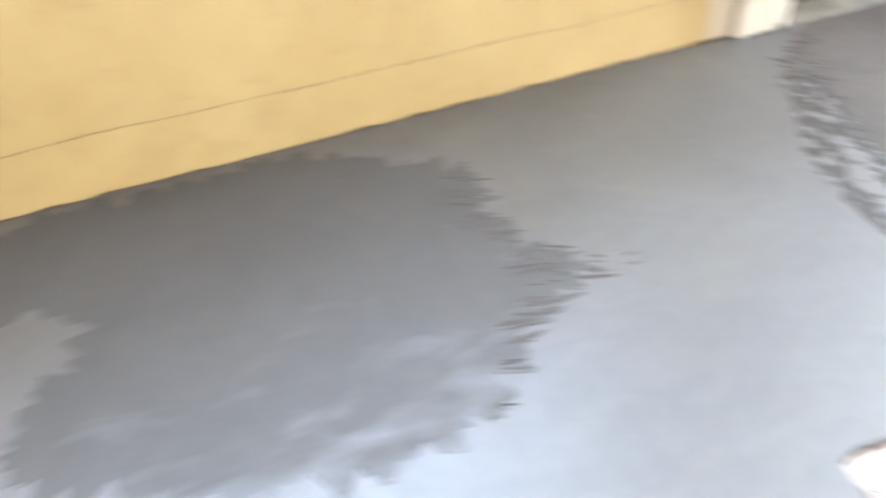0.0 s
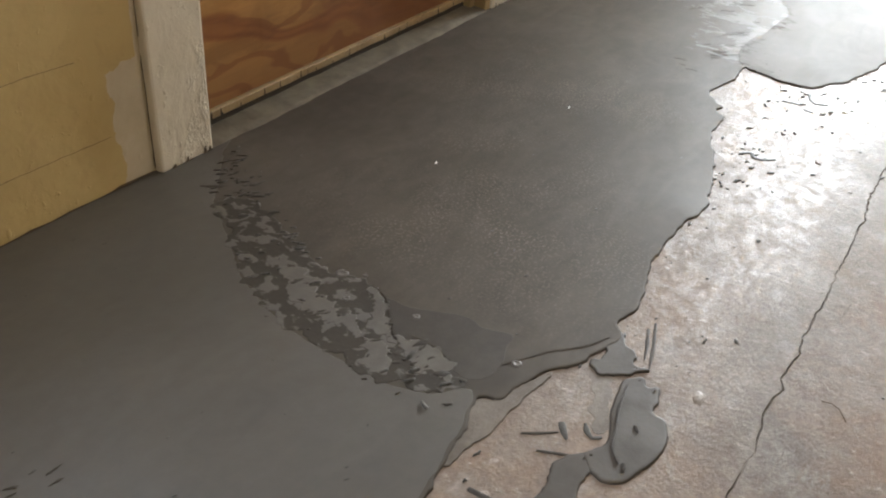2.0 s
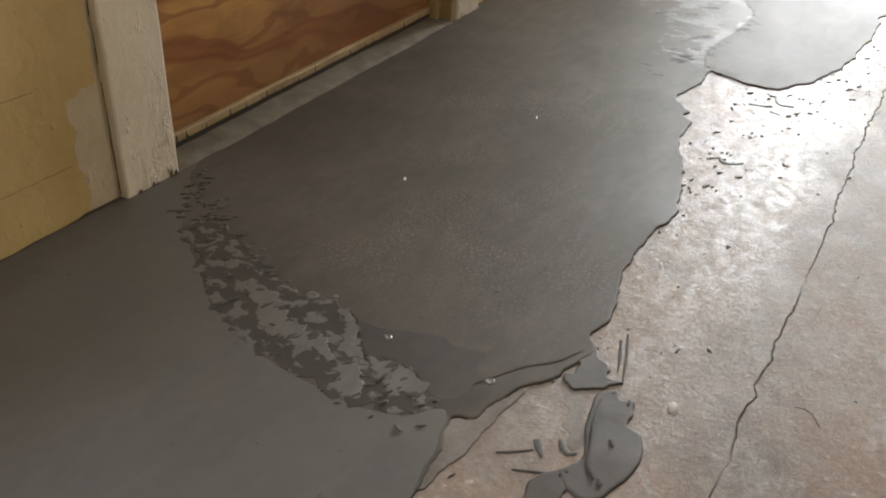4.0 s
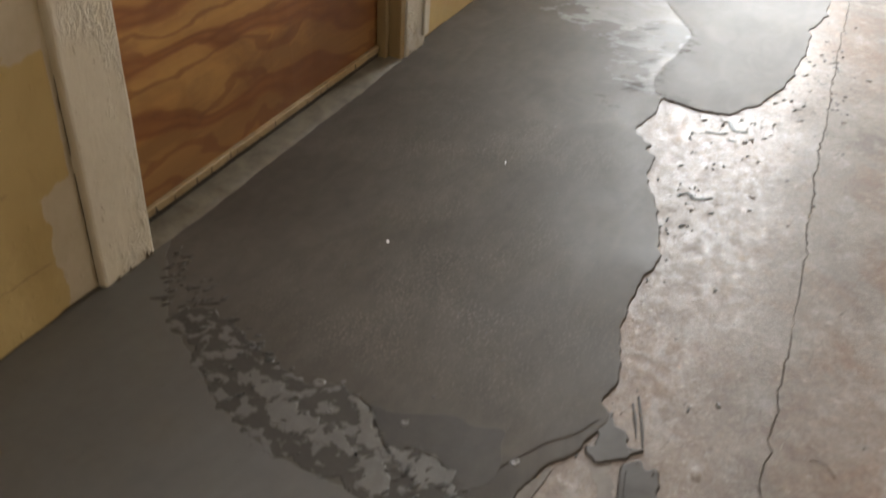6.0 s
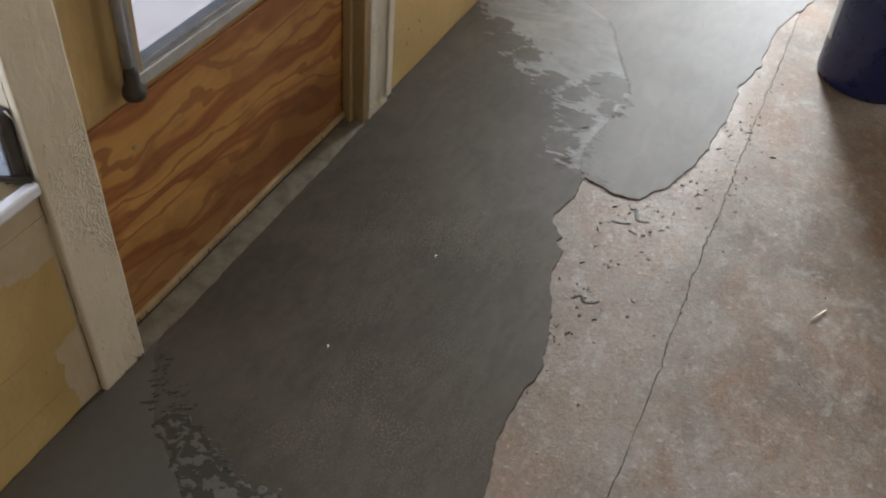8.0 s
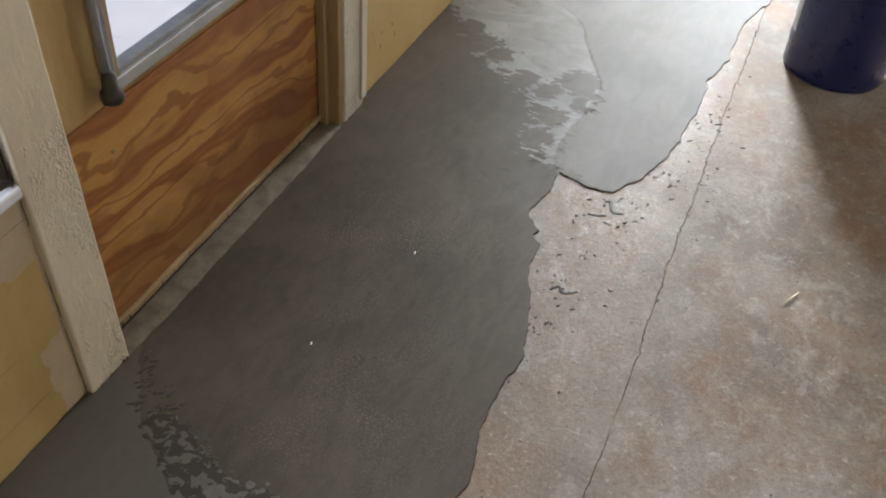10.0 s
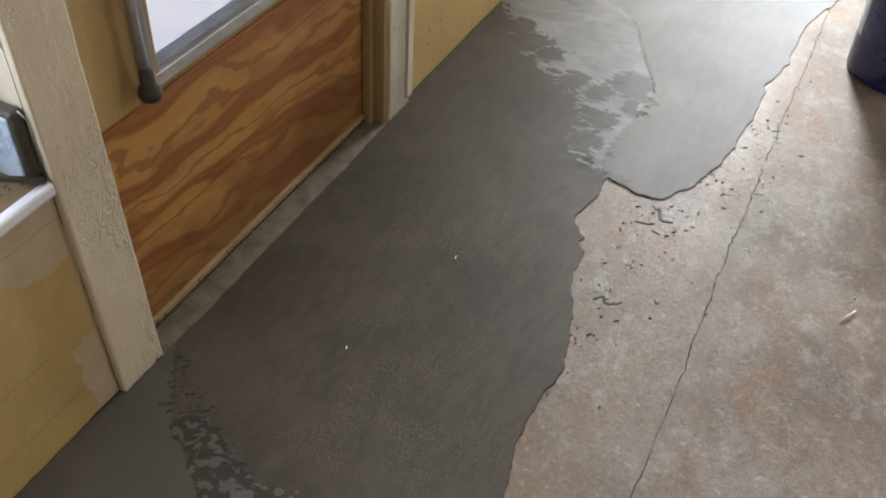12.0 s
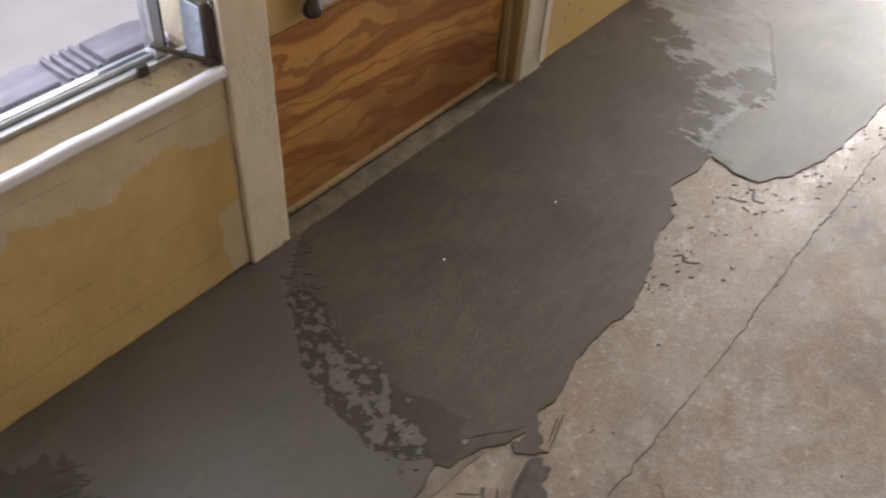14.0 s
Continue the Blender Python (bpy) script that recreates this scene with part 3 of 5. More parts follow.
def build_floor():
    jy = -0.013
    rows = [YS - 0.02, -1.2, -0.5, -0.2, jy - 0.03, jy - 0.0011, jy - 0.0004, jy + 0.0003, jy + 0.0009, jy + 0.03, 0.15, 0.5, 0.98]
    deep = {5: 0.0002, 6: -0.0026, 7: -0.0026, 8: 0.0006}
    xs = [X0 - 0.1 + i * 0.007 for i in range(int((X1 - X0 + 0.3) / 0.007) + 1)]
    verts, faces = [], []
    for i, x in enumerate(xs):
        for j, y in enumerate(rows):
            w = 0.006 * noise.noise(Vector((x * 3, 0.3, 0))) + 0.0050 * noise.noise(Vector((x * 20, 0.4, 3))) + 0.0042 * noise.noise(Vector((x * 58, 0.02 * j, 3))) if 4 < j < 9 else 0
            fill = max(0.0, 1.3 * noise.noise(Vector((x * 11, 9.1, 0))))
            verts.append((x, y + w, FZ + deep.get(j, 0) * (1 - min(0.9, fill))))
    m = len(rows)
    for i in range(len(xs) - 1):
        for j in range(m - 1):
            faces.append((i * m + j, (i + 1) * m + j, (i + 1) * m + j + 1, i * m + j + 1))
    me = bpy.data.meshes.new("floor")
    me.from_pydata(verts, [], faces)
    me.materials.append(CONCRETE)
    me.materials.append(JOINT)
    for p in me.polygons:
        if (p.index % (m - 1)) in (5, 6, 7):
            p.material_index = 1
    me.update()
    ob = new("floor", me)
    return tagged(ob, "old beige concrete floor, pitted, with a straight control joint", "floor", kind="structure")


floor_slab = build_floor()


def side_cracks():
    """Short broken cracks that run beside the joint."""
    rng = random.Random(19)
    bm = bmesh.new()
    x = 0.5
    while x < 2.4:
        run = rng.uniform(0.03, 0.11)
        y0 = -0.013 - rng.uniform(0.012, 0.028)
        pts = [(x + run * k / 6, y0 + 0.006 * noise.noise(Vector((x + run * k / 6 * 20, 4.0, x))) + 0.0022 * rng.uniform(-1, 1)) for k in range(7)]
        rows = [[bm.verts.new((px, py + s * 0.0007 * (1 - abs(k - 3) / 3.4), FZ + 0.0004)) for k, (px, py) in enumerate(pts)] for s in (-1, 1)]
        for k in range(6):
            bm.faces.new((rows[0][k], rows[0][k + 1], rows[1][k + 1], rows[1][k]))
        x += run + rng.uniform(0.02, 0.16)
    return bm


part("side_crack", side_cracks(), JOINT, floor_slab, "short broken cracks beside the joint")

WIN_X0, WIN_X1, WIN_Z0, WIN_Z1 = -0.35, 0.993, 0.425, 1.55
DOOR_X0, DOOR_X1, DOOR_Z1 = 1.085, 1.862, 2.03
WT = 0.14


def joined(boxes):
    bm = bmesh.new()
    for b in boxes:
        t = box(*b)
        me = bpy.data.meshes.new("t")
        t.to_mesh(me)
        t.free()
        bm.from_mesh(me)
        bpy.data.meshes.remove(me)
    return bm


wall_north = tagged(finish("wall_north", joined([
    (X0, WIN_X0, WY, WY + WT, -0.05, TOP), (WIN_X0, WIN_X1, WY, WY + WT, -0.05, WIN_Z0), (WIN_X0, WIN_X1, WY, WY + WT, WIN_Z1, TOP),
    (WIN_X1, DOOR_X0, WY, WY + WT, -0.05, TOP), (DOOR_X0, DOOR_X1, WY, WY + WT, DOOR_Z1, TOP), (DOOR_X1, X1 + 0.1, WY, WY + WT, -0.05, TOP)]), WALL),
    "ochre yellow painted plaster wall with paler patches", "wall", kind="structure")
tagged(finish("wall_west", box(X0 - 0.1, X0, YS, WY + WT, -0.05, TOP), ROOM), "cream painted end wall", "wall", kind="structure")
# unseen wall; its opening is added to let the side fill in
tagged(finish("wall_south", joined([(X0, 2.55, YS - 0.1, YS, -0.05, TOP), (2.55, 3.45, YS - 0.1, YS, -0.05, 1.1), (2.55, 3.45, YS - 0.1, YS, 1.8, TOP), (3.45, X1, YS - 0.1, YS, -0.05, TOP)]), ROOM),
       "cream painted unseen wall with an opening added for the side fill", "wall", kind="structure")
tagged(finish("wall_east", joined([(X1, X1 + 0.1, YS, 0.17, -0.05, TOP), (X1, X1 + 0.1, 0.17, 0.47, -0.05, 0.38), (X1, X1 + 0.1, 0.17, 0.47, 1.66, TOP), (X1, X1 + 0.1, 0.47, WY, -0.05, TOP)]), ROOM), "cream painted end wall with an open window", "wall", kind="structure")
# unseen boxes round the end lamp, added to keep its light off the wall side
tagged(finish("end_light_baffle", joined([(X1 + 0.1, X1 + 0.8, 0.02, 0.12, -0.05, TOP), (X1 + 0.1, X1 + 0.8, 0.98, 1.08, -0.05, TOP), (X1 + 0.1, X1 + 0.8, 0.12, 0.98, 1.75, TOP), (X1 + 0.1, X1 + 0.8, 0.12, 0.98, -0.05, 0.3)]), ROOM),
       "cream unseen walls added beyond the end opening to narrow its light", "wall", kind="structure")
tagged(finish("ceiling", box(X0, X1 + 0.1, YS - 0.1, WY + WT, TOP, TOP + 0.1), CEILING), "off-white painted ceiling", "ceiling", kind="structure")

# yard outside
tagged(finish("ground", box(-60, 60, -60, 60, -0.45, -0.35), YARD), "pale sunlit concrete yard outside", "ground", kind="structure")


def wall_cracks():
    """Fine horizontal seams in the plaster."""
    bm = bmesh.new()
    for z, a, b, seed in ((0.073, -0.6, 0.93, 1), (0.179, 0.45, 0.99, 2), (0.383, -0.2, 0.995, 3), (0.27, 0.2, 0.6, 5)):
        x = a
        while x < b:
            run = 0.02 + 0.05 * abs(noise.noise(Vector((x * 13, seed, 0))))
            if noise.noise(Vector((x * 6, seed * 3.1, 2))) > {3: -0.5, 1: -0.42}.get(seed, -0.1):
                pts = []
                k = 0.0
                while k <= 1.0:
                    xx = x + run * k
                    pts.append((xx, z + 0.004 * noise.noise(Vector((xx * 9, seed, 7))) + 0.0014 * noise.noise(Vector((xx * 70, seed, 1)))))
                    k += 0.25
                w = 0.00025 + 0.0006 * abs(noise.noise(Vector((x * 30, seed, 4))))
                vs = [[bm.verts.new((px, WY - 0.0006, pz + s * w)) for px, pz in pts] for s in (-1, 1)]
                for i in range(len(pts) - 1):
                    bm.faces.new((vs[0][i], vs[0][i + 1], vs[1][i + 1], vs[1][i]))
            x += run
    return bm


part("plaster_seam", wall_cracks(), GRIME, wall_north, "thin dark broken seams")


def base_line():
    """The dark uneven line where the wall meets the floor."""
    rng = random.Random(15)
    bm = bmesh.new()
    for a, b in ((-1.5, 0.985), (1.97, 3.6)):
        x, h = a, 0.002
        while x < b:
            run = rng.uniform(0.008, 0.03)
            h2 = 0.0012 + 0.0030 * rng.random() ** 2
            bm.faces.new([bm.verts.new(p) for p in ((x, WY - 0.0009, -0.001), (x + run, WY - 0.0009, -0.001), (x + run, WY - 0.0009, h2), (x, WY - 0.0009, h))])
            x, h = x + run, h2
    return bm


part("base_grime", base_line(), GRIME, wall_north, "dark uneven line along the floor")


def paint_drips():
    """Raised paint runs and lumps low on the wall."""
    rng = random.Random(5)
    bm = bmesh.new()
    for _ in range(85):
        x, z = rng.uniform(-0.3, 0.99), rng.random() ** 2 * 0.3 + 0.004
        s = rng.uniform(0.0015, 0.005)
        n = 8
        stretch = rng.uniform(1, 2.8)
        ring = [bm.verts.new((x + s * math.cos(a), WY + 0.0004, z + s * stretch * math.sin(a))) for a in (2 * math.pi * k / n for k in range(n))]
        tip = bm.verts.new((x, WY - s * 0.45, z - 0.2 * s))
        for k in range(n):
            bm.faces.new((ring[k], ring[(k + 1) % n], tip)).smooth = True
    return bm


tagged(part("paint_lump", paint_drips(), WALL, wall_north, "small raised runs of paint"), kind="stuff")

def wall_chips():
    rng = random.Random(9)
    bm = bmesh.new()
    for cx, cz, n in ((2.08, 0.10, 7), (2.32, 0.16, 9), (2.62, 0.12, 8)):
        for _ in range(n):
            x, z = cx + rng.gauss(0, 0.05), abs(cz + rng.gauss(0, 0.04)) + 0.01
            s = rng.uniform(0.0008, 0.0026)
            k = 8
            ring = [bm.verts.new((x + s * (0.7 + 0.5 * rng.random()) * math.cos(a), WY - 0.0012, z + 3.0 * s * (0.7 + 0.5 * rng.random()) * math.sin(a))) for a in (2 * math.pi * i / k for i in range(k))]
            bm.faces.new(ring)
    return bm


tagged(part("paint_chip", wall_chips(), GRIME, wall_north, "dark chips and scuffs in the paint"), kind="stuff")

# ---- door in its frame ----
DY = 0.822


def casing(name, x0, x1, label, seed, flare=0.0, paint=CASING):
    t = thing(name, label, "door trim", "door casings", "structure")
    bm = worn_box(x0, x1, CY, WY + 0.004, FZ, 2.1, 0.004, 0.02, 0.0009, seed)
    for v in bm.verts:
        v.co.x -= flare * min(1.6, max(0.0, v.co.z) / 0.45)
    part("board", bm, paint, t)
    rng = random.Random(seed)
    bm = bmesh.new()
    for _ in range(120):
        z = rng.random() ** 1.7 * 0.5 + 0.004
        x = min(x1 - 0.006, max(x0 + 0.005, x0 + rng.choice((0.2, 0.72)) * (x1 - x0) + rng.gauss(0, 0.011))) - flare * min(1.6, z / 0.45)
        s = rng.uniform(0.0010, 0.0030)
        n = 8
        st, lean = rng.uniform(1.0, 5.0), rng.uniform(-0.8, 0.8)
        if rng.random() < 0.3:
            st = rng.uniform(0.3, 0.6)
        ring = [bm.verts.new((x + s * math.cos(a) + lean * s * math.sin(a), CY + 0.001, z + s * st * math.sin(a))) for a in (2 * math.pi * k / n for k in range(n))]
        tip = bm.verts.new((x + s * 0.2, CY - s * 0.8, z - s * 0.3))
        for k in range(n):
            bm.faces.new((ring[k], ring[(k + 1) % n], tip)).smooth = True
    tagged(part("paint_run", bm, CASING, t, "thick runs of paint"), kind="stuff")
    bm = bmesh.new()
    for i in range(9):
        x = x0 + (x1 - x0) * rng.uniform(0.04, 0.96)
        h = 0.002 + 0.012 * rng.random() ** 3
        w = rng.uniform(0.0008, 0.005)
        a = [bm.verts.new((x + dx, CY - 0.0028, z)) for dx, z in ((-w, FZ), (w, FZ), (w * 0.5, h), (-w * 0.7, h * 0.7))]
        bm.faces.new(a)
    part("base_grime", bm, GRIME, t, "dark grime at the foot")
    # broken brown strip: grime and the shade of the wall joint in one colour
    bm = bmesh.new()
    z = 0.004
    while z < 1.2:
        run = 0.01 + 0.05 * rng.random()
        if rng.random() < 0.72:
            w = rng.uniform(0.0008, 0.0022)
            lean0, lean1 = (flare * min(1.6, q / 0.45) for q in (z, z + run))
            bm.faces.new([bm.verts.new(p) for p in ((x0 - lean0 - w, WY - 0.0012, z), (x0 - lean0 + 0.001, WY - 0.0012, z), (x0 - lean1 + 0.001, WY - 0.0012, z + run), (x0 - lean1 - w * rng.uniform(0.4, 1.2), WY - 0.0012, z + run))])
        z += run
    part("edge_gap_line", bm, GRIME, t, "dark brown line along the wall for grime and the joint's shade")
    return t


casing("door_casing", 0.998, 1.092, "cream gloss-painted wooden casing with thick paint runs", 3.0, 0.011)
casing("door_casing", 1.866, 1.956, "chalky white painted wooden casing beside the door", 8.0, 0.0, CASING_WHITE)

band = thing("trim", "white painted back band along the door casing", "door trim", kind="structure")
part("strip", worn_box(1.936, 1.960, CY - 0.007, CY - 0.0005, 0.022, 2.1, 0.002, 0.02, 0.0010, 12.0), CASING_WHITE, band)
frame_thing = thing("door_frame", "tan painted door jamb with a stop strip", "door frame", kind="structure")
part("jamb", worn_box(1.846, 1.866, 0.7755, WY + WT, FZ, 2.04, 0.002, 0.05, 0.0008, 2.0), JAMB, frame_thing)
part("stop", worn_box(1.830, 1.846, DY - 0.022, DY - 0.003, FZ, 2.0, 0.0015, 0.05, 0.0006, 4.0), JAMB, frame_thing)
part("jamb", worn_box(1.078, 1.092, 0.788, WY + WT, FZ, 2.04, 0.002, 0.05, 0.0008, 6.0), JAMB, frame_thing)
part("head", worn_box(1.078, 1.866, 0.788, WY + WT, 2.01, 2.04, 0.002, 0.05, 0.0008, 7.0), JAMB, frame_thing)


def threshold():
    bm = bmesh.new()
    xs = [1.092 + i * 0.012 for i in range(64)]
    prof = ((0.758, -0.0050), (0.771, 0.0006), (0.780, 0.0030), (0.795, 0.0036), (0.806, 0.0045), (0.93, 0.0055))
    grid = []
    for x in xs:
        x = min(x, 1.846)
        sway = 0.007 * noise.noise(Vector((x * 7, 2, 0))) + 0.004 * noise.noise(Vector((x * 26, 5, 0)))
        grid.append([bm.verts.new((x, y + sway * (1 - j / 5), z + 0.0010 * noise.noise(Vector((x * 30, y * 60, 4))))) for j, (y, z) in enumerate(prof)])
    for a, b in zip(grid, grid[1:]):
        for j in range(len(prof) - 1):
            bm.faces.new((a[j], b[j], b[j + 1], a[j + 1])).smooth = True
    return bm


tagged(finish("threshold", threshold(), THRESH), "pale worn concrete threshold under the door", "threshold", kind="structure")

GL_X0, GL_Z0, GL_X1, GL_Z1 = 1.249, 0.455, 1.72, 1.72
PANEL_TOP = 0.413


def build_door():
    d = thing("door_1", "closed door with a plywood lower panel and a glazed upper half", "door", kind="structure")
    y0, y1 = DY + 0.006, DY + 0.038
    part("stile", worn_box(1.096, GL_X0 - 0.012, y0, y1, 0.02, 2.0, 0.002, 0.05, 0.0006, 1.0), STILE, d, "ochre painted stile")
    part("stile", worn_box(GL_X1 + 0.012, 1.843, y0, y1, 0.02, 2.0, 0.002, 0.05, 0.0006, 2.0), STILE, d, "ochre painted stile")
    part("rail", worn_box(GL_X0 - 0.012, GL_X1 + 0.012, y0, y1, 0.02, GL_Z0 - 0.028, 0.002, 0.05, 0.0006, 3.0), STILE, d)
    part("rail", worn_box(GL_X0 - 0.012, GL_X1 + 0.012, y0, y1, GL_Z1 + 0.02, 2.0, 0.002, 0.05, 0.0006, 4.0), STILE, d)
    part("lower_panel", worn_box(1.097, 1.836, DY - 0.002, y0, 0.0264, PANEL_TOP, 0.0012, 0.03, 0.0008, 5.0), PLY, d, "orange-brown varnished plywood with bold grain")
    edge = part("bottom_edge", worn_box(1.097, 1.836, DY - 0.009, y0, 0.0135, 0.0262, 0.002, 0.02, 0.0009, 9.0), BEAD, d, "bare tan edge strip with splits")
    part("side_bead", worn_box(1.8365, 1.8425, DY - 0.005, y0, 0.028, PANEL_TOP, 0.0015, 0.03, 0.0006, 10.0), BEAD, d, "bare tan edge strip")
    rng = random.Random(3)
    bm = bmesh.new()
    for _ in range(26):
        x = 1.1 + 0.74 * rng.random() ** 2.2
        h = 0.005 + rng.random() * 0.010
        w = 0.0008 + rng.random() * 0.0012
        bm.faces.new([bm.verts.new(p) for p in ((x - w, DY - 0.0102, 0.0130), (x + w, DY - 0.0102, 0.0130), (x + w * 0.4, DY - 0.0102, 0.0130 + h), (x - w * 0.6, DY - 0.0102, 0.0130 + h))])
    part("split", bm, SHUT, edge)
    # the gap is filled with a dark strip in place of its shade
    part("bottom_gap_shade", worn_box(1.097, 1.842, DY - 0.006, y1, 0.002, 0.0132, 0.0004, 0.03, 0.001, 11.0), SHUT, d, "dark strip standing in for the shade in the gap under the door")
    # aluminium glazing frame
    f = part("glazing_frame", worn_box(GL_X0 - 0.012, GL_X1 + 0.012, y0 - 0.010, y1, GL_Z0 - 0.028, GL_Z0 - 0.006, 0.002, 0.1, 0.0003, 1.0), ALU, d, "weathered aluminium bottom bar")
    part("glazing_bead", box(GL_X0 + 0.002, GL_X1, y0 - 0.004, y1 - 0.012, GL_Z0 - 0.006, GL_Z0 + 0.004, 0.0015), DULL, f)
    f = part("glazing_frame", box(GL_X0 - 0.030, GL_X0 - 0.008, y0 - 0.010, y1, GL_Z0 - 0.028, GL_Z1, 0.002), DULL, d, "grey metal upright of the glazing")
    part("glazing_bead", worn_box(GL_X0 - 0.008, GL_X0 + 0.003, y0 - 0.007, y1 - 0.012, GL_Z0 - 0.006, GL_Z1, 0.0015, 0.04, 0.001, 2.2), JAMB, f, "brown stained bead")
    part("glazing_frame", box(GL_X1, GL_X1 + 0.012, y0 - 0.010, y1, GL_Z0 - 0.006, GL_Z1, 0.002), ALU, d)
    part("glazing_frame", box(GL_X0 - 0.012, GL_X1 + 0.012, y0 - 0.010, y1, GL_Z1, GL_Z1 + 0.02, 0.002), ALU, d)
    g = part("pane", box(GL_X0 - 0.002, GL_X1 + 0.002, y0 + 0.012, y0 + 0.016, GL_Z0 - 0.004, GL_Z1 + 0.002), GLASS, d, "clear glass pane against bright daylight")
    g.visible_shadow = False
    # upright tube with its rubber foot, held by a small bracket
    bar = part("pull_bar", tube([(1.203, DY - 0.020, 0.488 + 0.05 * i) for i in range(12)], 0.0075, 12), DULL, d, "dull metal upright bar", True)
    part("rubber_foot", lathe([(0.010, 0.0), (0.0165, 0.003), (0.018, 0.010), (0.016, 0.020), (0.0115, 0.026), (0.0105, 0.045), (0.0085, 0.05)], (1.205, DY - 0.022, 0.434), 20), RUBBER, bar, "dark rounded rubber foot", True)
    knob = part("knob", lathe([(0.008, 0.0), (0.019, 0.004), (0.022, 0.014), (0.021, 0.022), (0.012, 0.03), (0.009, 0.034)], (1.233, DY - 0.03, 0.60), 20), DARK, d, "dark rounded knob", True)
    # small scuff on the plywood
    bm = bmesh.new()
    lump(bm, (0, 0, 0), (0.009, 0.005), 0.3, 0.0006, 9, 0.5, random.Random(4))
    bmesh.ops.transform(bm, matrix=pose(1.205, DY - 0.0022, 0.338, 90, 0, 0), verts=bm.verts)
    part("scuff", bm, BEAD, d, "pale scraped scuff")
    return d


build_door()

# ---- window ----


def build_window():
    w = thing("window_1", "open aluminium window with a white sill and a metal operator", "window", kind="structure")
    sill = part("window_sill", worn_box(WIN_X0, 0.993, 0.787, 0.846, 0.415, 0.4435, 0.002, 0.02, 0.0010, 3.0), SILL, w, "brown stained dirty sill board")
    part("nosing", worn_box(WIN_X0, 0.984, 0.7705, 0.7868, 0.424, 0.4450, 0.005, 0.02, 0.0010, 4.0), WHITE, sill, "white gloss front edge, the sky's reflection put into its bluish colour")
    part("inner_jamb", worn_box(0.9865, 0.9925, 0.7875, 0.93, 0.4445, WIN_Z1, 0.001, 0.05, 0.0005, 5.0), CASING, w)
    part("inner_jamb", worn_box(WIN_X0 - 0.015, WIN_X0 + 0.004, 0.779, 0.93, 0.4445, WIN_Z1, 0.002, 0.05, 0.0008, 6.0), CASING, w)
    tr = part("bottom_track", box(WIN_X0 + 0.004, 0.976, 0.846, 0.858, 0.42, 0.452, 0.001), ALU, w, "aluminium track")
    part("track_rib", box(WIN_X0 + 0.004, 0.95, 0.862, 0.866, 0.42, 0.460, 0.0008), ALU, tr)
    part("track_rib", box(WIN_X0 + 0.004, 0.95, 0.870, 0.875, 0.42, 0.466, 0.0008), ALU, tr)
    part("track_bed", box(WIN_X0 + 0.004, 0.976, 0.858, 0.89, 0.415, 0.441, 0.001), SHUT, tr)
    st = part("stile", box(0.916, 0.934, 0.850, 0.880, 0.455, WIN_Z1, 0.002), ALU, w, "aluminium sash upright")
    part("seal", box(0.934, 0.940, 0.853, 0.876, 0.455, WIN_Z1, 0.001), RUBBER, st)
    part("stile", box(WIN_X0 + 0.004, WIN_X0 + 0.03, 0.850, 0.880, 0.455, WIN_Z1, 0.002), ALU, w)
    part("head_rail", box(WIN_X0 + 0.004, 0.976, 0.846, 0.885, WIN_Z1 - 0.03, WIN_Z1, 0.002), ALU, w)
    g = part("pane", box(WIN_X0 + 0.03, 0.916, 0.862, 0.866, 0.466, WIN_Z1 - 0.03), GLASS, w, "clear pane")
    g.visible_shadow = False
    op = part("operator_box", box(0.9645, 0.9860, 0.784, 0.842, 0.4455, 0.556, 0.006, 3), DARK, w, "dark metal operator housing")
    part("operator_plate", box(0.9615, 0.966, 0.790, 0.836, 0.453, 0.549, 0.0018), BLUEGREY, op, "pale blue-grey plate")
    part("wire", tube([(0.976, 0.783, 0.556), (0.983, 0.781, 0.54), (0.985, 0.780, 0.49), (0.986, 0.780, 0.448)], 0.0012, 6), ALU, op, "thin wire", True)
    part("operator_arm", tube([(0.980, 0.778, 0.4505), (0.945, 0.795, 0.470), (0.905, 0.818, 0.492), (0.895, 0.828, 0.500)], [0.005, 0.0045, 0.005, 0.006], 8), DARK, w, "dark jointed arm", True)
    part("latch", box(0.872, 0.892, 0.838, 0.846, 0.4445, 0.462, 0.002), DARK, w)
    led = part("outer_ledge", worn_box(WIN_X0, 0.976, 0.89, 0.985, 0.36, 0.446, 0.003, 0.03, 0.0015, 9.0), WEATHERED, w, "weathered outer ledge")
    x, n = 0.955, 0
    while x > WIN_X0 + 0.2:
        long = 0.095 + 0.02 * (n % 2)
        part("ledge_block", worn_box(x - long, x, 0.900, 0.972, 0.446, 0.458, 0.003, 0.02, 0.0012, 3.0 + n), WEATHERED, led, "weathered purplish-grey block")
        x -= long + 0.008
        for k in range(4):
            part("ledge_slat", worn_box(x - 0.009, x - 0.001, 0.898, 0.976, 0.446, 0.456, 0.0015, 0.02, 0.0005, 5.0 + n + k), WEATHERED, led, "pale slat")
            x -= 0.017
        x -= 0.006
        n += 1
    return w


build_window()


def sill_debris():
    rng = random.Random(12)
    bm = bmesh.new()
    for _ in range(36):
        x = 0.975 - 0.2 * rng.random() ** 2
        lump(bm, (x, rng.uniform(0.80, 0.845), 0.4448), (rng.uniform(0.0008, 0.0028), rng.uniform(0.0006, 0.002)), rng.random() * 6, 0.001, 6, 0.5, rng)
    return bm


tagged(finish("sill_dirt", sill_debris(), GRIME), "brown dirt and flakes lying on the window sill", "dirt", kind="stuff")

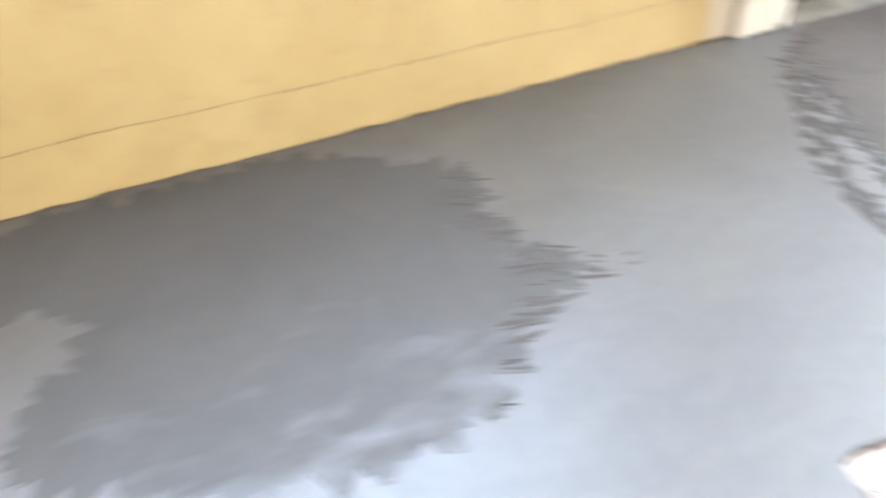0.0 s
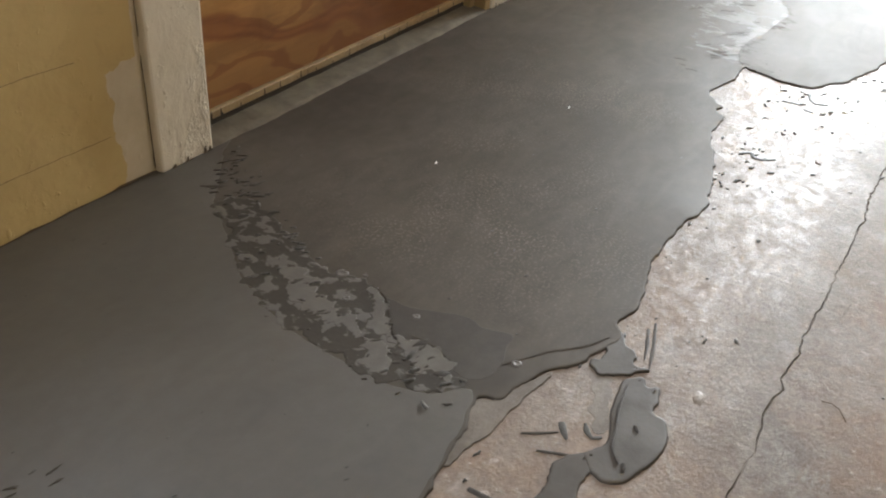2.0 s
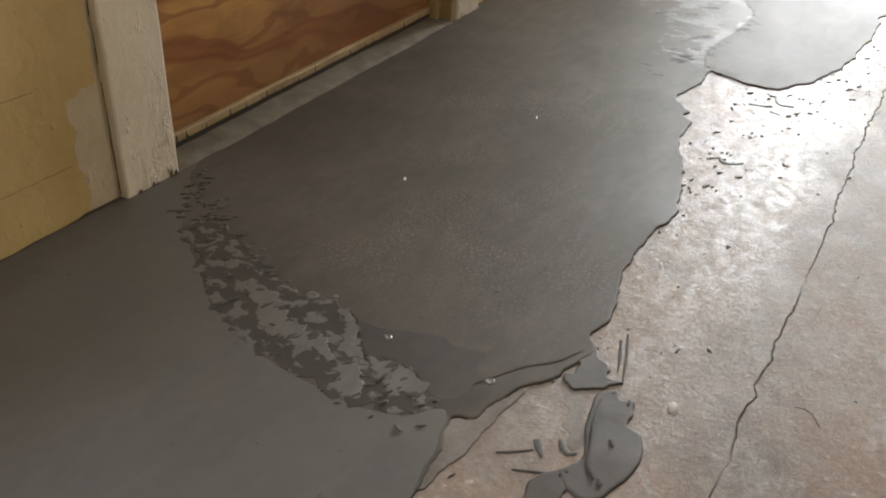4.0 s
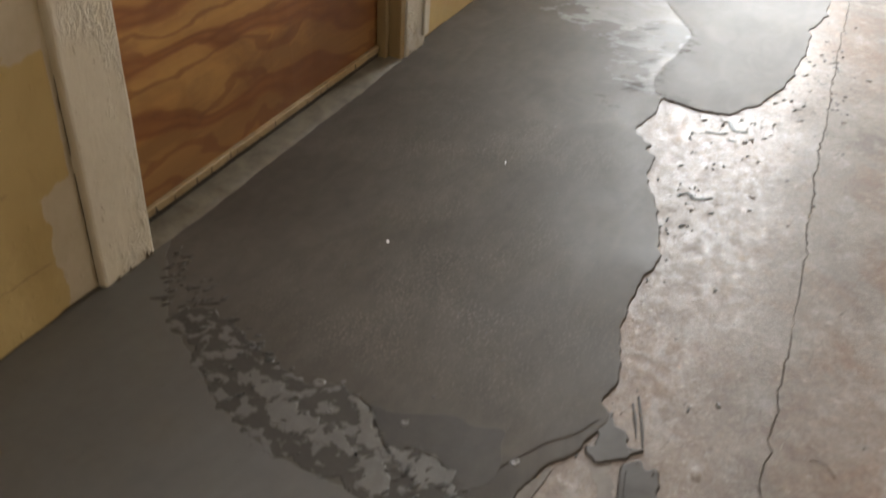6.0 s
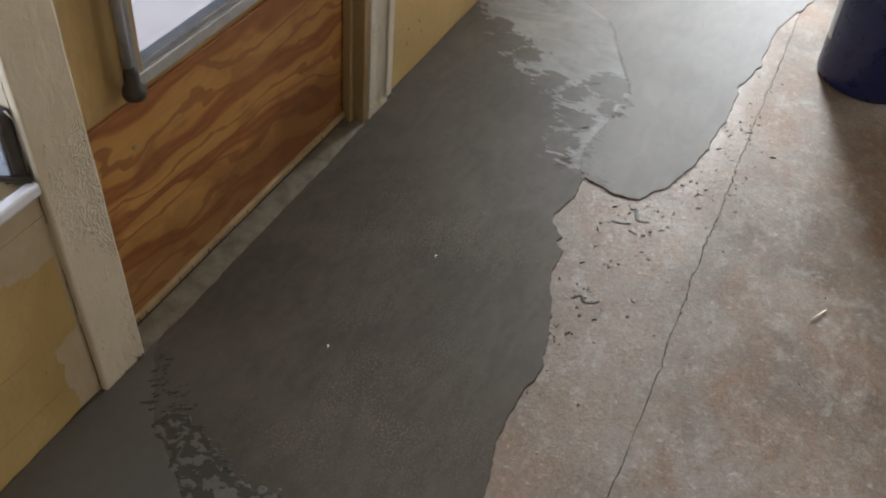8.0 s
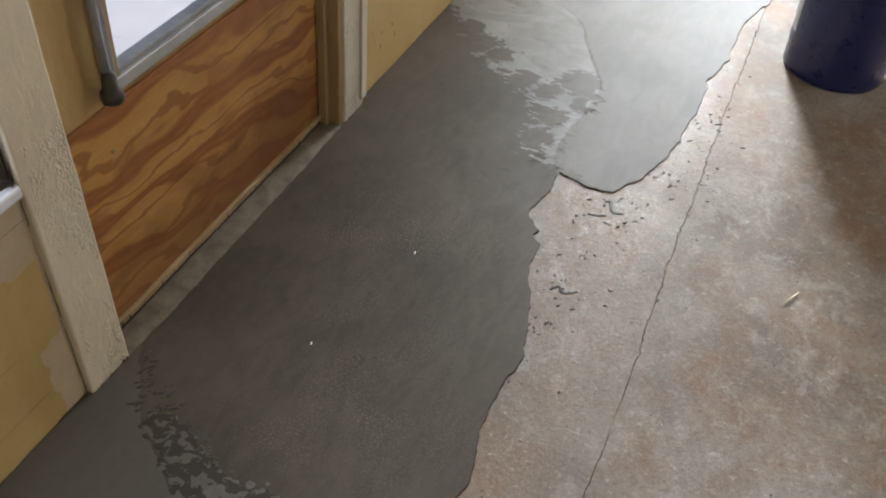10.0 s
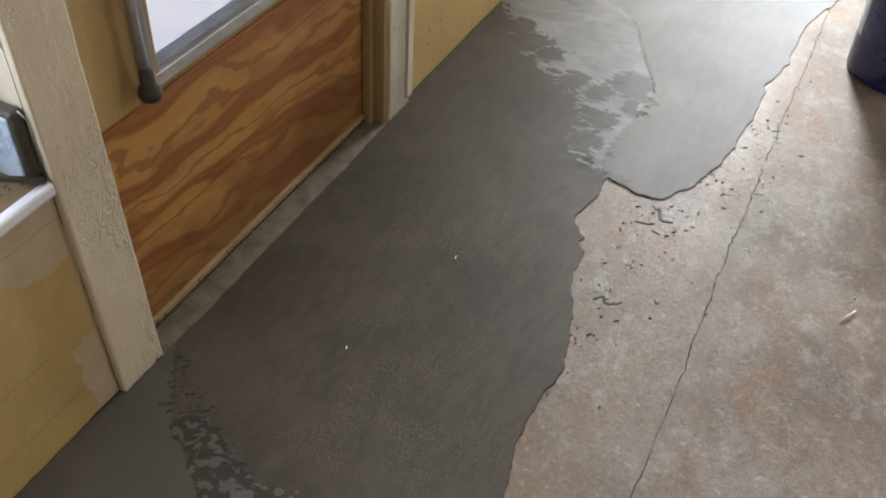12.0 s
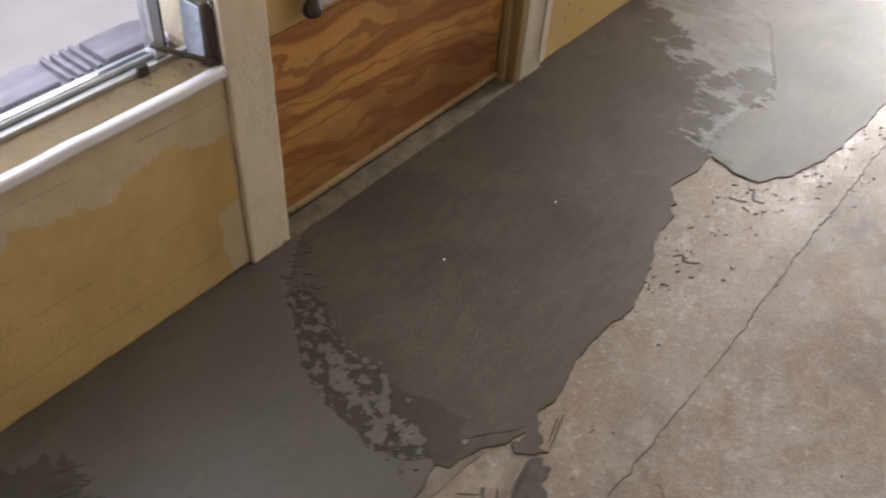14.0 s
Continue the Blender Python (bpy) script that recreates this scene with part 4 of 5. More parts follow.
def stroke(points, width, height, seed):
    """A low raised smear along a line."""
    line = flow_line(points, 0.004, False)
    bm = bmesh.new()
    rows = []
    n = len(line)
    for i, p in enumerate(line):
        t = (line[min(i + 1, n - 1)] - line[max(i - 1, 0)]).normalized()
        nor = Vector((-t.y, t.x))
        u = i / (n - 1)
        w = width * (0.35 + 0.65 * math.sin(math.pi * min(1.0, 0.15 + u * 0.85))) * (1 + 0.45 * noise.noise(Vector((p.x * 90, p.y * 90, seed))))
        rows.append([bm.verts.new((*(p + nor * w * k), FZ + height * h)) for k, h in ((-1, 0), (-0.55, 0.8), (0.1, 0.55), (0.6, 1.0), (1, 0))])
    for a, b in zip(rows, rows[1:]):
        for k in range(4):
            bm.faces.new((a[k], b[k], b[k + 1], a[k + 1])).smooth = True
    return bm


# ---- poured cement ----
layer = thing("cement_layer", "freshly trowelled grey cement layer poured along the wall", "cement", kind="structure")

EDGE = [(-1.58, 0.02), (-0.6, 0.05), (0.2, 0.07), (0.50, 0.10), (0.572, 0.150), (0.585, 0.192), (0.663, 0.189), (0.726, 0.198), (0.790, 0.209), (0.838, 0.216), (0.861, 0.223),
        (0.882, 0.228), (0.891, 0.209), (0.915, 0.206), (0.933, 0.197), (0.956, 0.189), (0.976, 0.175), (1.0, 0.165), (1.02, 0.160), (1.042, 0.150), (1.061, 0.154), (1.074, 0.164), (1.089, 0.160), (1.114, 0.157), (1.148, 0.163), (1.223, 0.178), (1.309, 0.179), (1.389, 0.168),
        (1.475, 0.190), (1.516, 0.199), (1.575, 0.222), (1.616, 0.235), (1.655, 0.234), (1.684, 0.238), (1.694, 0.250), (1.706, 0.258), (1.722, 0.253), (1.738, 0.268), (1.775, 0.290), (1.853, 0.273), (1.928, 0.272), (2.05, 0.20), (2.3, 0.12), (2.9, 0.08), (3.5, 0.0), (3.99, -0.05)]
BACK = [(3.99, 0.783), (1.95, 0.7845), (1.40, 0.79), (0.5, 0.7845), (-1.58, 0.783)]
part("first_pour", sheet(EDGE + BACK, FZ, 0.0, 0.004, 0.0045, 40, 0.0001, 0.003, 0.0, lambda p: p.y > 0.7), POUR, layer, "dark damp grey cement with a ragged edge")

CRESCENT_L = [(0.985, 0.668), (0.960, 0.633), (0.922, 0.582), (0.888, 0.534), (0.866, 0.484), (0.850, 0.433), (0.845, 0.392), (0.842, 0.345), (0.846, 0.292), (0.864, 0.258)]
CRESCENT_R = [(0.892, 0.246), (0.896, 0.266), (0.913, 0.293), (0.902, 0.341), (0.964, 0.405), (0.962, 0.450), (0.970, 0.512), (1.000, 0.572), (1.020, 0.612), (1.012, 0.655)]
# the smoother pour on the near side of the trowelled band
part("smooth_pour", sheet([(-1.58, 0.026), (-0.6, 0.054), (0.2, 0.074), (0.50, 0.104), (0.570, 0.155), (0.586, 0.196), (0.663, 0.193), (0.726, 0.202), (0.790, 0.213), (0.836, 0.220), (0.858, 0.2265), (0.878, 0.2315), (0.884, 0.238), (0.876, 0.250)] + CRESCENT_L[::-1] + [(1.004, 0.684), (1.060, 0.728), (1.085, 0.75), (1.085, 0.785), (0.5, 0.7845), (-1.58, 0.783)],
                          -0.0005, 0.0001, 0.006, 0.003, 60, 0.0, 0.0006, 3.0, lambda p: p.y > 0.7), SMOOTH, layer, "smooth grey cement")
part("trowelled_band", sheet(CRESCENT_L + CRESCENT_R, -0.0005, 0.0004, 0.003, 0.014, 48, 0.0, 0.003, 7.0), TORN, layer, "dark wet band left by the trowel")
part("thin_film", sheet([(0.795, 0.216), (0.791, 0.206), (0.822, 0.201), (0.853, 0.194), (0.882, 0.194), (0.921, 0.189), (0.954, 0.184), (0.957, 0.190), (0.933, 0.199), (0.913, 0.208), (0.890, 0.212), (0.875, 0.230), (0.838, 0.219)],
                        FZ, FZ + 0.0014, 0.003, 0.0032, 45, 0.0001, 0.0012, 11.0), FILM, layer, "thin grey skin along the lip")
part("wet_patch", sheet([(0.955, 0.415), (0.955, 0.385), (0.962, 0.350), (0.976, 0.303), (0.972, 0.272), (0.985, 0.245), (0.960, 0.238), (0.93, 0.232), (0.905, 0.238), (0.895, 0.258), (0.905, 0.29), (0.905, 0.335), (0.93, 0.37)],
                        -0.0005, 0.00008, 0.004, 0.008, 18, 0.0, 0.0006, 51.0), WETSKIN, layer, "dark wet skim beside the trowelled band")
for n, outline in enumerate((((0.944, 0.512), (0.944, 0.495), (0.930, 0.471), (0.915, 0.442), (0.912, 0.421), (0.909, 0.400), (0.896, 0.381), (0.888, 0.361), (0.882, 0.371), (0.887, 0.392), (0.883, 0.411), (0.885, 0.433), (0.888, 0.457), (0.903, 0.482), (0.920, 0.503)),
                           ((0.964, 0.413), (0.953, 0.392), (0.932, 0.370), (0.903, 0.344), (0.899, 0.355), (0.901, 0.369), (0.908, 0.381), (0.924, 0.385), (0.947, 0.404)),
                           ((0.903, 0.338), (0.917, 0.330), (0.917, 0.314), (0.917, 0.298), (0.912, 0.282), (0.893, 0.266), (0.878, 0.268), (0.881, 0.287), (0.875, 0.300), (0.886, 0.317)),
                           ((0.878, 0.362), (0.889, 0.353), (0.887, 0.333), (0.866, 0.322), (0.852, 0.320), (0.852, 0.333), (0.854, 0.347), (0.868, 0.353)))):
    part("pale_island", sheet(list(outline), 0.0, 0.0008, 0.002, 0.012, 80, 0.0, 0.0010, 60.0 + n), ISLE, layer, "pale smooth island left by the trowel")
for pts, w, h, sd in (([(0.935, 0.232), (0.960, 0.217), (0.986, 0.201), (1.0, 0.188), (1.015, 0.175), (1.044, 0.161)], 0.0022, 0.0042, 31), ([(0.964, 0.413), (0.955, 0.389), (0.932, 0.368), (0.905, 0.343)], 0.0013, 0.0044, 33), ([(0.918, 0.331), (0.917, 0.298), (0.908, 0.278)], 0.0013, 0.0042, 34)):
    part("ridge", stroke(pts, w, h, sd), POUR, layer)
SECOND = [(1.930, 0.285), (1.912, 0.235), (1.905, 0.20), (1.906, 0.158), (1.944, 0.137), (2.002, 0.103), (2.098, 0.076), (2.245, 0.057), (2.354, 0.052), (2.43, 0.054), (2.464, 0.060), (2.50, 0.046), (2.604, 0.030), (2.664, 0.030), (2.812, 0.022), (2.938, -0.005), (2.977, -0.021), (3.3, -0.08), (3.7, -0.11), (3.99, -0.13),
          (3.99, 0.7835), (2.80, 0.7835), (2.76, 0.70), (2.68, 0.56), (2.593, 0.438), (2.485, 0.388), (2.424, 0.356), (2.319, 0.300), (2.256, 0.290), (2.15, 0.300), (2.03, 0.310), (1.96, 0.300)]
part("second_pour", sheet(SECOND, FZ, 0.0002, 0.004, 0.006, 26, 0.0, 0.003, 13.0, lambda p: p.y > 0.77), PALE, layer, "paler fresh cement with a rounded lip")


def drag_marks():
    """Thin raised drags of the trowel: a cluster in the second pour and a fringe along its torn rim."""
    rng = random.Random(77)
    for cx, cy, n, sx, sy, turn, reach in ((2.62, 0.36, 9, 0.045, 0.030, -0.2, 0.030), (1.97, 0.315, 12, 0.040, 0.028, 2.4, 0.036), (2.10, 0.330, 8, 0.05, 0.02, 2.5, 0.030), (2.27, 0.42, 7, 0.06, 0.05, 2.3, 0.030), (1.86, 0.36, 3, 0.02, 0.02, 2.0, 0.022)):
        for _ in range(n):
            x, y, a, r = cx + rng.gauss(0, sx), cy + rng.gauss(0, sy), turn + rng.gauss(0, 0.25), reach * rng.uniform(0.4, 1.2)
            bend = rng.uniform(-0.15, 0.15) * r
            pts = [(x - 0.5 * r * math.cos(a), y - 0.5 * r * math.sin(a)), (x - bend * math.sin(a), y + bend * math.cos(a)), (x + 0.5 * r * math.cos(a), y + 0.5 * r * math.sin(a))]
            yield pts, rng.uniform(0.0008, 0.0022), 0.0028 + rng.uniform(0.0004, 0.0010), rng.randrange(200)


for pts, w, h, sd in drag_marks():
    part("drag_mark", stroke(pts, w, h, sd), PALE if sd % 3 else POUR, layer, "thin raised drag of the trowel")


def inside(poly, x, y):
    hit = False
    for i in range(len(poly)):
        (x1, y1), (x2, y2) = poly[i - 1], poly[i]
        if (y1 > y) != (y2 > y) and x < (x2 - x1) * (y - y1) / (y2 - y1) + x1:
            hit = not hit
    return hit


def dabs(poly, count, size, seed, z, turn, height, spread=0.5, long=(0.7, 1.6)):
    rng = random.Random(seed)
    xs, ys = [p[0] for p in poly], [p[1] for p in poly]
    bm, made = bmesh.new(), 0
    while made < count:
        x, y = rng.uniform(min(xs), max(xs)), rng.uniform(min(ys), max(ys))
        if not inside(poly, x, y):
            continue
        s = size[0] + (size[1] - size[0]) * rng.random() ** 2
        lump(bm, (x, y, z), (s * rng.uniform(*long), s * rng.uniform(0.35, 0.7)), turn + rng.uniform(-spread, spread), height * rng.uniform(0.5, 1.3), 11, 0.45, rng)
        made += 1
    return bm


BAND = CRESCENT_L + CRESCENT_R
MIDDLE = [(0.946, 0.520), (0.930, 0.465), (0.912, 0.400), (0.890, 0.350), (0.878, 0.372), (0.884, 0.440), (0.905, 0.495)]
LOWER = [(0.915, 0.330), (0.915, 0.298), (0.893, 0.264), (0.872, 0.285), (0.856, 0.325), (0.885, 0.350)]
for outline, count, sd in ((MIDDLE, 16, 43), (LOWER, 14, 47)):
    tagged(part("dark_dab", dabs(outline, count, (0.0025, 0.0085), sd, 0.0006, -0.6, 0.0007, 0.5, (0.9, 1.9)), WETSKIN, layer, "dark flat blots across the pale islands"), kind="stuff")
TOP_END = [(1.103, 0.745), (1.060, 0.735), (1.000, 0.690), (0.985, 0.660), (1.010, 0.636), (1.041, 0.618), (1.072, 0.672), (1.095, 0.717)]
tagged(part("dark_dab", dabs(TOP_END, 48, (0.0018, 0.0065), 29, 0.0002, -0.5, 0.0010, 0.5, (1.0, 2.4)), WETSKIN, layer, "dark flat dabs where the trowelled band thins out"), kind="stuff")
RIGHT_RIM = [(1.000, 0.572), (1.022, 0.615), (1.008, 0.565), (0.975, 0.520), (0.972, 0.470), (0.966, 0.505), (0.985, 0.560)]
tagged(part("dark_dab", dabs(RIGHT_RIM, 16, (0.0015, 0.004), 37, 0.0003, -0.7, 0.0014, 0.4, (1.4, 3.0)), CRUMB, layer, "dark raised ridges along the trowelled band"), kind="stuff")
tagged(part("dark_dab", dabs(BAND, 22, (0.002, 0.006), 22, 0.0003, -0.4, 0.0022, 0.6, (1.0, 2.4)), CRUMB, layer, "dark ridged dabs in the trowelled band"), kind="stuff")
NEAR_PATCH = [(0.02, 0.76), (0.215, 0.772), (0.36, 0.765), (0.44, 0.72), (0.505, 0.68), (0.513, 0.64), (0.488, 0.585), (0.50, 0.53), (0.54, 0.485), (0.503, 0.452), (0.445, 0.428), (0.37, 0.36), (0.28, 0.345), (0.145, 0.375), (0.002, 0.47), (0.084, 0.60), (0.0, 0.66)]
part("trowelled_band", sheet(NEAR_PATCH, -0.0003, 0.0005, 0.003, 0.026, 52, 0.0, 0.002, 17.0), TORN_NEAR, layer, "dark wet patch left by the trowel")
RIM = [(0.505, 0.69), (0.525, 0.64), (0.50, 0.585), (0.51, 0.53), (0.60, 0.462), (0.515, 0.445), (0.445, 0.42), (0.36, 0.34), (0.42, 0.43), (0.47, 0.48), (0.46, 0.56), (0.47, 0.64)]
tagged(part("dark_dab", dabs(RIM, 85, (0.002, 0.008), 24, 0.0003, -0.35, 0.0010, 0.35, (1.5, 3.8)), WETSKIN, layer, "dark drawn-out dabs at the edge of the dark patch"), kind="stuff")

def bubble(x, y, r):
    """A burst bubble: a low ring with a shallow middle."""
    bm = bmesh.new()
    rows = []
    for k, h in ((1.0, 0.0), (0.8, 0.0007), (0.62, 0.0008), (0.4, 0.0003), (0.1, 0.0002)):
        rows.append([bm.verts.new((x + k * r * (1 + 0.15 * math.sin(3 * a + x * 90)) * math.cos(a), y + k * r * math.sin(a), 0.0002 + h)) for a in (2 * math.pi * i / 16 for i in range(16))])
    for p, q in zip(rows, rows[1:]):
        for i in range(16):
            bm.faces.new((p[i], p[(i + 1) % 16], q[(i + 1) % 16], q[i])).smooth = True
    bm.faces.new(rows[-1])
    return bm


for bx, by, br in ((0.963, 0.454, 0.0075), (0.928, 0.422, 0.0045), (0.948, 0.344, 0.0045), (0.946, 0.221, 0.0055), (0.976, 0.431, 0.003)):
    part("bubble", bubble(bx, by, br), ISLE, layer, "small burst bubble in the cement")


def build_crumbs():
    rng = random.Random(31)
    bm = bmesh.new()
    edge = flow_line(EDGE[4:30] + SECOND[2:9], 0.01, False)
    for _ in range(110):
        p = rng.choice(edge)
        off = rng.random() ** 1.8 * 0.11
        s = 0.0009 + 0.0026 * rng.random() ** 2
        if noise.noise(Vector((p.x * 6, 3, 0))) + 0.25 < 0:
            continue
        lump(bm, (p.x + rng.uniform(-0.02, 0.02), p.y - 0.004 - off, FZ), (s * rng.uniform(1, 2.4), s * rng.uniform(0.5, 0.8)), rng.uniform(-0.9, 0.5), s * 0.5, 8, 0.6, rng)
    for cx, cy, n, sx, sy in ((1.60, 0.165, 18, 0.04, 0.03), (1.50, 0.170, 14, 0.05, 0.02), (1.84, 0.15, 34, 0.05, 0.045), (2.14, 0.005, 80, 0.12, 0.035), (1.95, 0.06, 44, 0.13, 0.05), (1.70, 0.17, 22, 0.05, 0.05), (2.5, 0.0, 16, 0.1, 0.025), (1.75, 0.05, 8, 0.1, 0.06), (1.3, 0.08, 6, 0.3, 0.06)):
        for _ in range(n):
            s = 0.0009 + 0.0030 * rng.random() ** 2.4
            lump(bm, (cx + rng.gauss(0, sx), cy + rng.gauss(0, sy), FZ), (s * rng.uniform(1.0, 2.2), s * 0.6), rng.uniform(-1.2, 0.2), s * 0.5, 8, 0.6, rng)
    for _ in range(34):
        s = rng.uniform(0.0008, 0.0022)
        lump(bm, (rng.uniform(0.9, 2.6), rng.uniform(-0.7, 0.1), FZ), (s * 1.6, s), rng.random() * 6, s * 0.6, 6, 0.4, rng)
    return bm


tagged(finish("cement_crumbs", build_crumbs(), CRUMB), "small dark crumbs of cement scattered on the concrete", "crumbs", kind="stuff")


for fx, fy, fs, ft in ((0.853, 0.246, 0.0050, -0.7), (0.838, 0.292, 0.0035, -0.5), (0.835, 0.330, 0.0026, -0.9), (0.842, 0.352, 0.0022, -0.4), (0.862, 0.420, 0.0020, -0.6)):
    bm = bmesh.new()
    lump(bm, (fx, fy, 0.0002), (fs, fs * 0.45), ft, 0.0012, 10, 0.5, random.Random(int(fx * 1000)))
    part("stray_flake", bm, WETSKIN, layer, "dark stray flake dragged out of the band")


def surface_pits():
    rng = random.Random(41)
    bm = bmesh.new()
    for _ in range(110):
        s = rng.uniform(0.0006, 0.0017)
        lump(bm, (rng.uniform(0.3, 1.2) if rng.random() < 0.6 else rng.uniform(0.9, 2.2), rng.uniform(0.24, 0.76), 0.0006), (s * rng.uniform(1, 2.6), s * 0.6), rng.uniform(-0.8, 0.4), s * 0.45, 7, 0.4, rng)
    return bm


tagged(part("surface_grain", surface_pits(), CRUMB, layer, "scattered small grains standing in the surface"), kind="stuff")

# ---- cement spilled on the bare concrete ----


spill = thing("cement_spill", "grey cement spilled on bare concrete in blobs and streaks", "cement")
part("blob", sheet([(0.983, 0.122), (0.997, 0.119), (1.006, 0.107), (0.996, 0.098), (1.003, 0.088), (0.986, 0.083), (0.966, 0.080), (0.961, 0.067), (0.947, 0.058), (0.926, 0.054), (0.903, 0.056), (0.883, 0.062), (0.865, 0.068), (0.856, 0.079), (0.854, 0.092), (0.862, 0.104), (0.874, 0.114), (0.887, 0.107), (0.899, 0.102), (0.926, 0.109), (0.948, 0.117)],
                   FZ, FZ + 0.0022, 0.003, 0.0022, 70, 0.0001, 0.003, 19.0), SPILL, spill, "rounded grey blob")
part("blob", sheet([(0.870, 0.104), (0.850, 0.098), (0.829, 0.098), (0.805, 0.090), (0.785, 0.090), (0.765, 0.096), (0.741, 0.105), (0.742, 0.123), (0.766, 0.134), (0.790, 0.130), (0.816, 0.123), (0.840, 0.129), (0.851, 0.131), (0.870, 0.119), (0.878, 0.110)],
                   FZ, FZ + 0.0020, 0.003, 0.0050, 48, 0.0001, 0.003, 23.0), SPILL, spill, "flattened grey blob")
part("blob", sheet([(1.043, 0.168), (1.060, 0.152), (1.045, 0.142), (1.039, 0.128), (1.020, 0.122), (1.020, 0.107), (0.998, 0.125), (0.984, 0.144), (0.989, 0.156), (1.000, 0.162), (1.006, 0.155), (1.026, 0.157)],
                   FZ, FZ + 0.0024, 0.002, 0.0028, 110, 0.0001, 0.002, 27.0), SPILL, spill, "grey tongue joining the blob to the layer")
part("thin_film", sheet([(0.979, 0.148), (0.989, 0.134), (0.950, 0.120), (0.924, 0.106), (0.906, 0.114), (0.939, 0.134)], FZ, FZ + 0.0002, 0.003, 0.006, 70, 0.0, 0.0002, 41.0), FILM, spill, "thin brownish smear of cement")
for pts, w, h, sd in (([(0.742, 0.123), (0.745, 0.15), (0.736, 0.17), (0.738, 0.193)], 0.0030, 0.0014, 1),
                      ([(0.778, 0.178), (0.778, 0.15), (0.775, 0.125)], 0.0032, 0.0013, 2),
                      ([(0.79, 0.12), (0.80, 0.09), (0.809, 0.068)], 0.0032, 0.0014, 3),
                      ([(0.864, 0.172), (0.875, 0.157), (0.886, 0.144)], 0.0014, 0.0014, 4),
                      ([(0.900, 0.147), (0.890, 0.140), (0.882, 0.133)], 0.0048, 0.0016, 5),
                      ([(0.912, 0.128), (0.902, 0.121), (0.898, 0.115), (0.904, 0.108)], 0.0034, 0.0016, 6),
                      ([(0.853, 0.150), (0.860, 0.135), (0.868, 0.118)], 0.0014, 0.0014, 7),
                      ([(0.983, 0.116), (0.949, 0.110), (0.918, 0.101), (0.896, 0.095), (0.880, 0.082)], 0.0020, 0.0050, 9),
                      ([(1.087, 0.133), (1.060, 0.124), (1.035, 0.117)], 0.0020, 0.0012, 10),
                      ([(1.101, 0.130), (1.060, 0.117), (1.021, 0.107)], 0.0020, 0.0012, 11),
                      ([(0.935, 0.088), (0.928, 0.082)], 0.0022, 0.0046, 12),
                      ([(0.884, 0.078), (0.874, 0.074)], 0.0034, 0.0048, 13)):
    part("streak", stroke(pts, w, h, sd), CRUMB if sd in (5, 6) else WET, spill)
spatter = thing("cement_spatter", "thin dark cement spatter drawn out on the concrete", "cement")
for pts, w, h, sd in (([(1.577, 0.178), (1.590, 0.166), (1.577, 0.156), (1.581, 0.143), (1.593, 0.130)], 0.0042, 0.0014, 21),
                      ([(1.886, 0.148), (1.868, 0.141), (1.852, 0.132), (1.857, 0.112)], 0.0056, 0.0016, 23), ([(1.822, 0.180), (1.826, 0.160), (1.834, 0.143)], 0.0032, 0.0012, 24), ([(1.812, 0.142), (1.808, 0.124)], 0.0030, 0.001, 25)):
    part("streak", stroke(pts, w, h, sd), CRUMB, spatter)

# ---- bucket ----


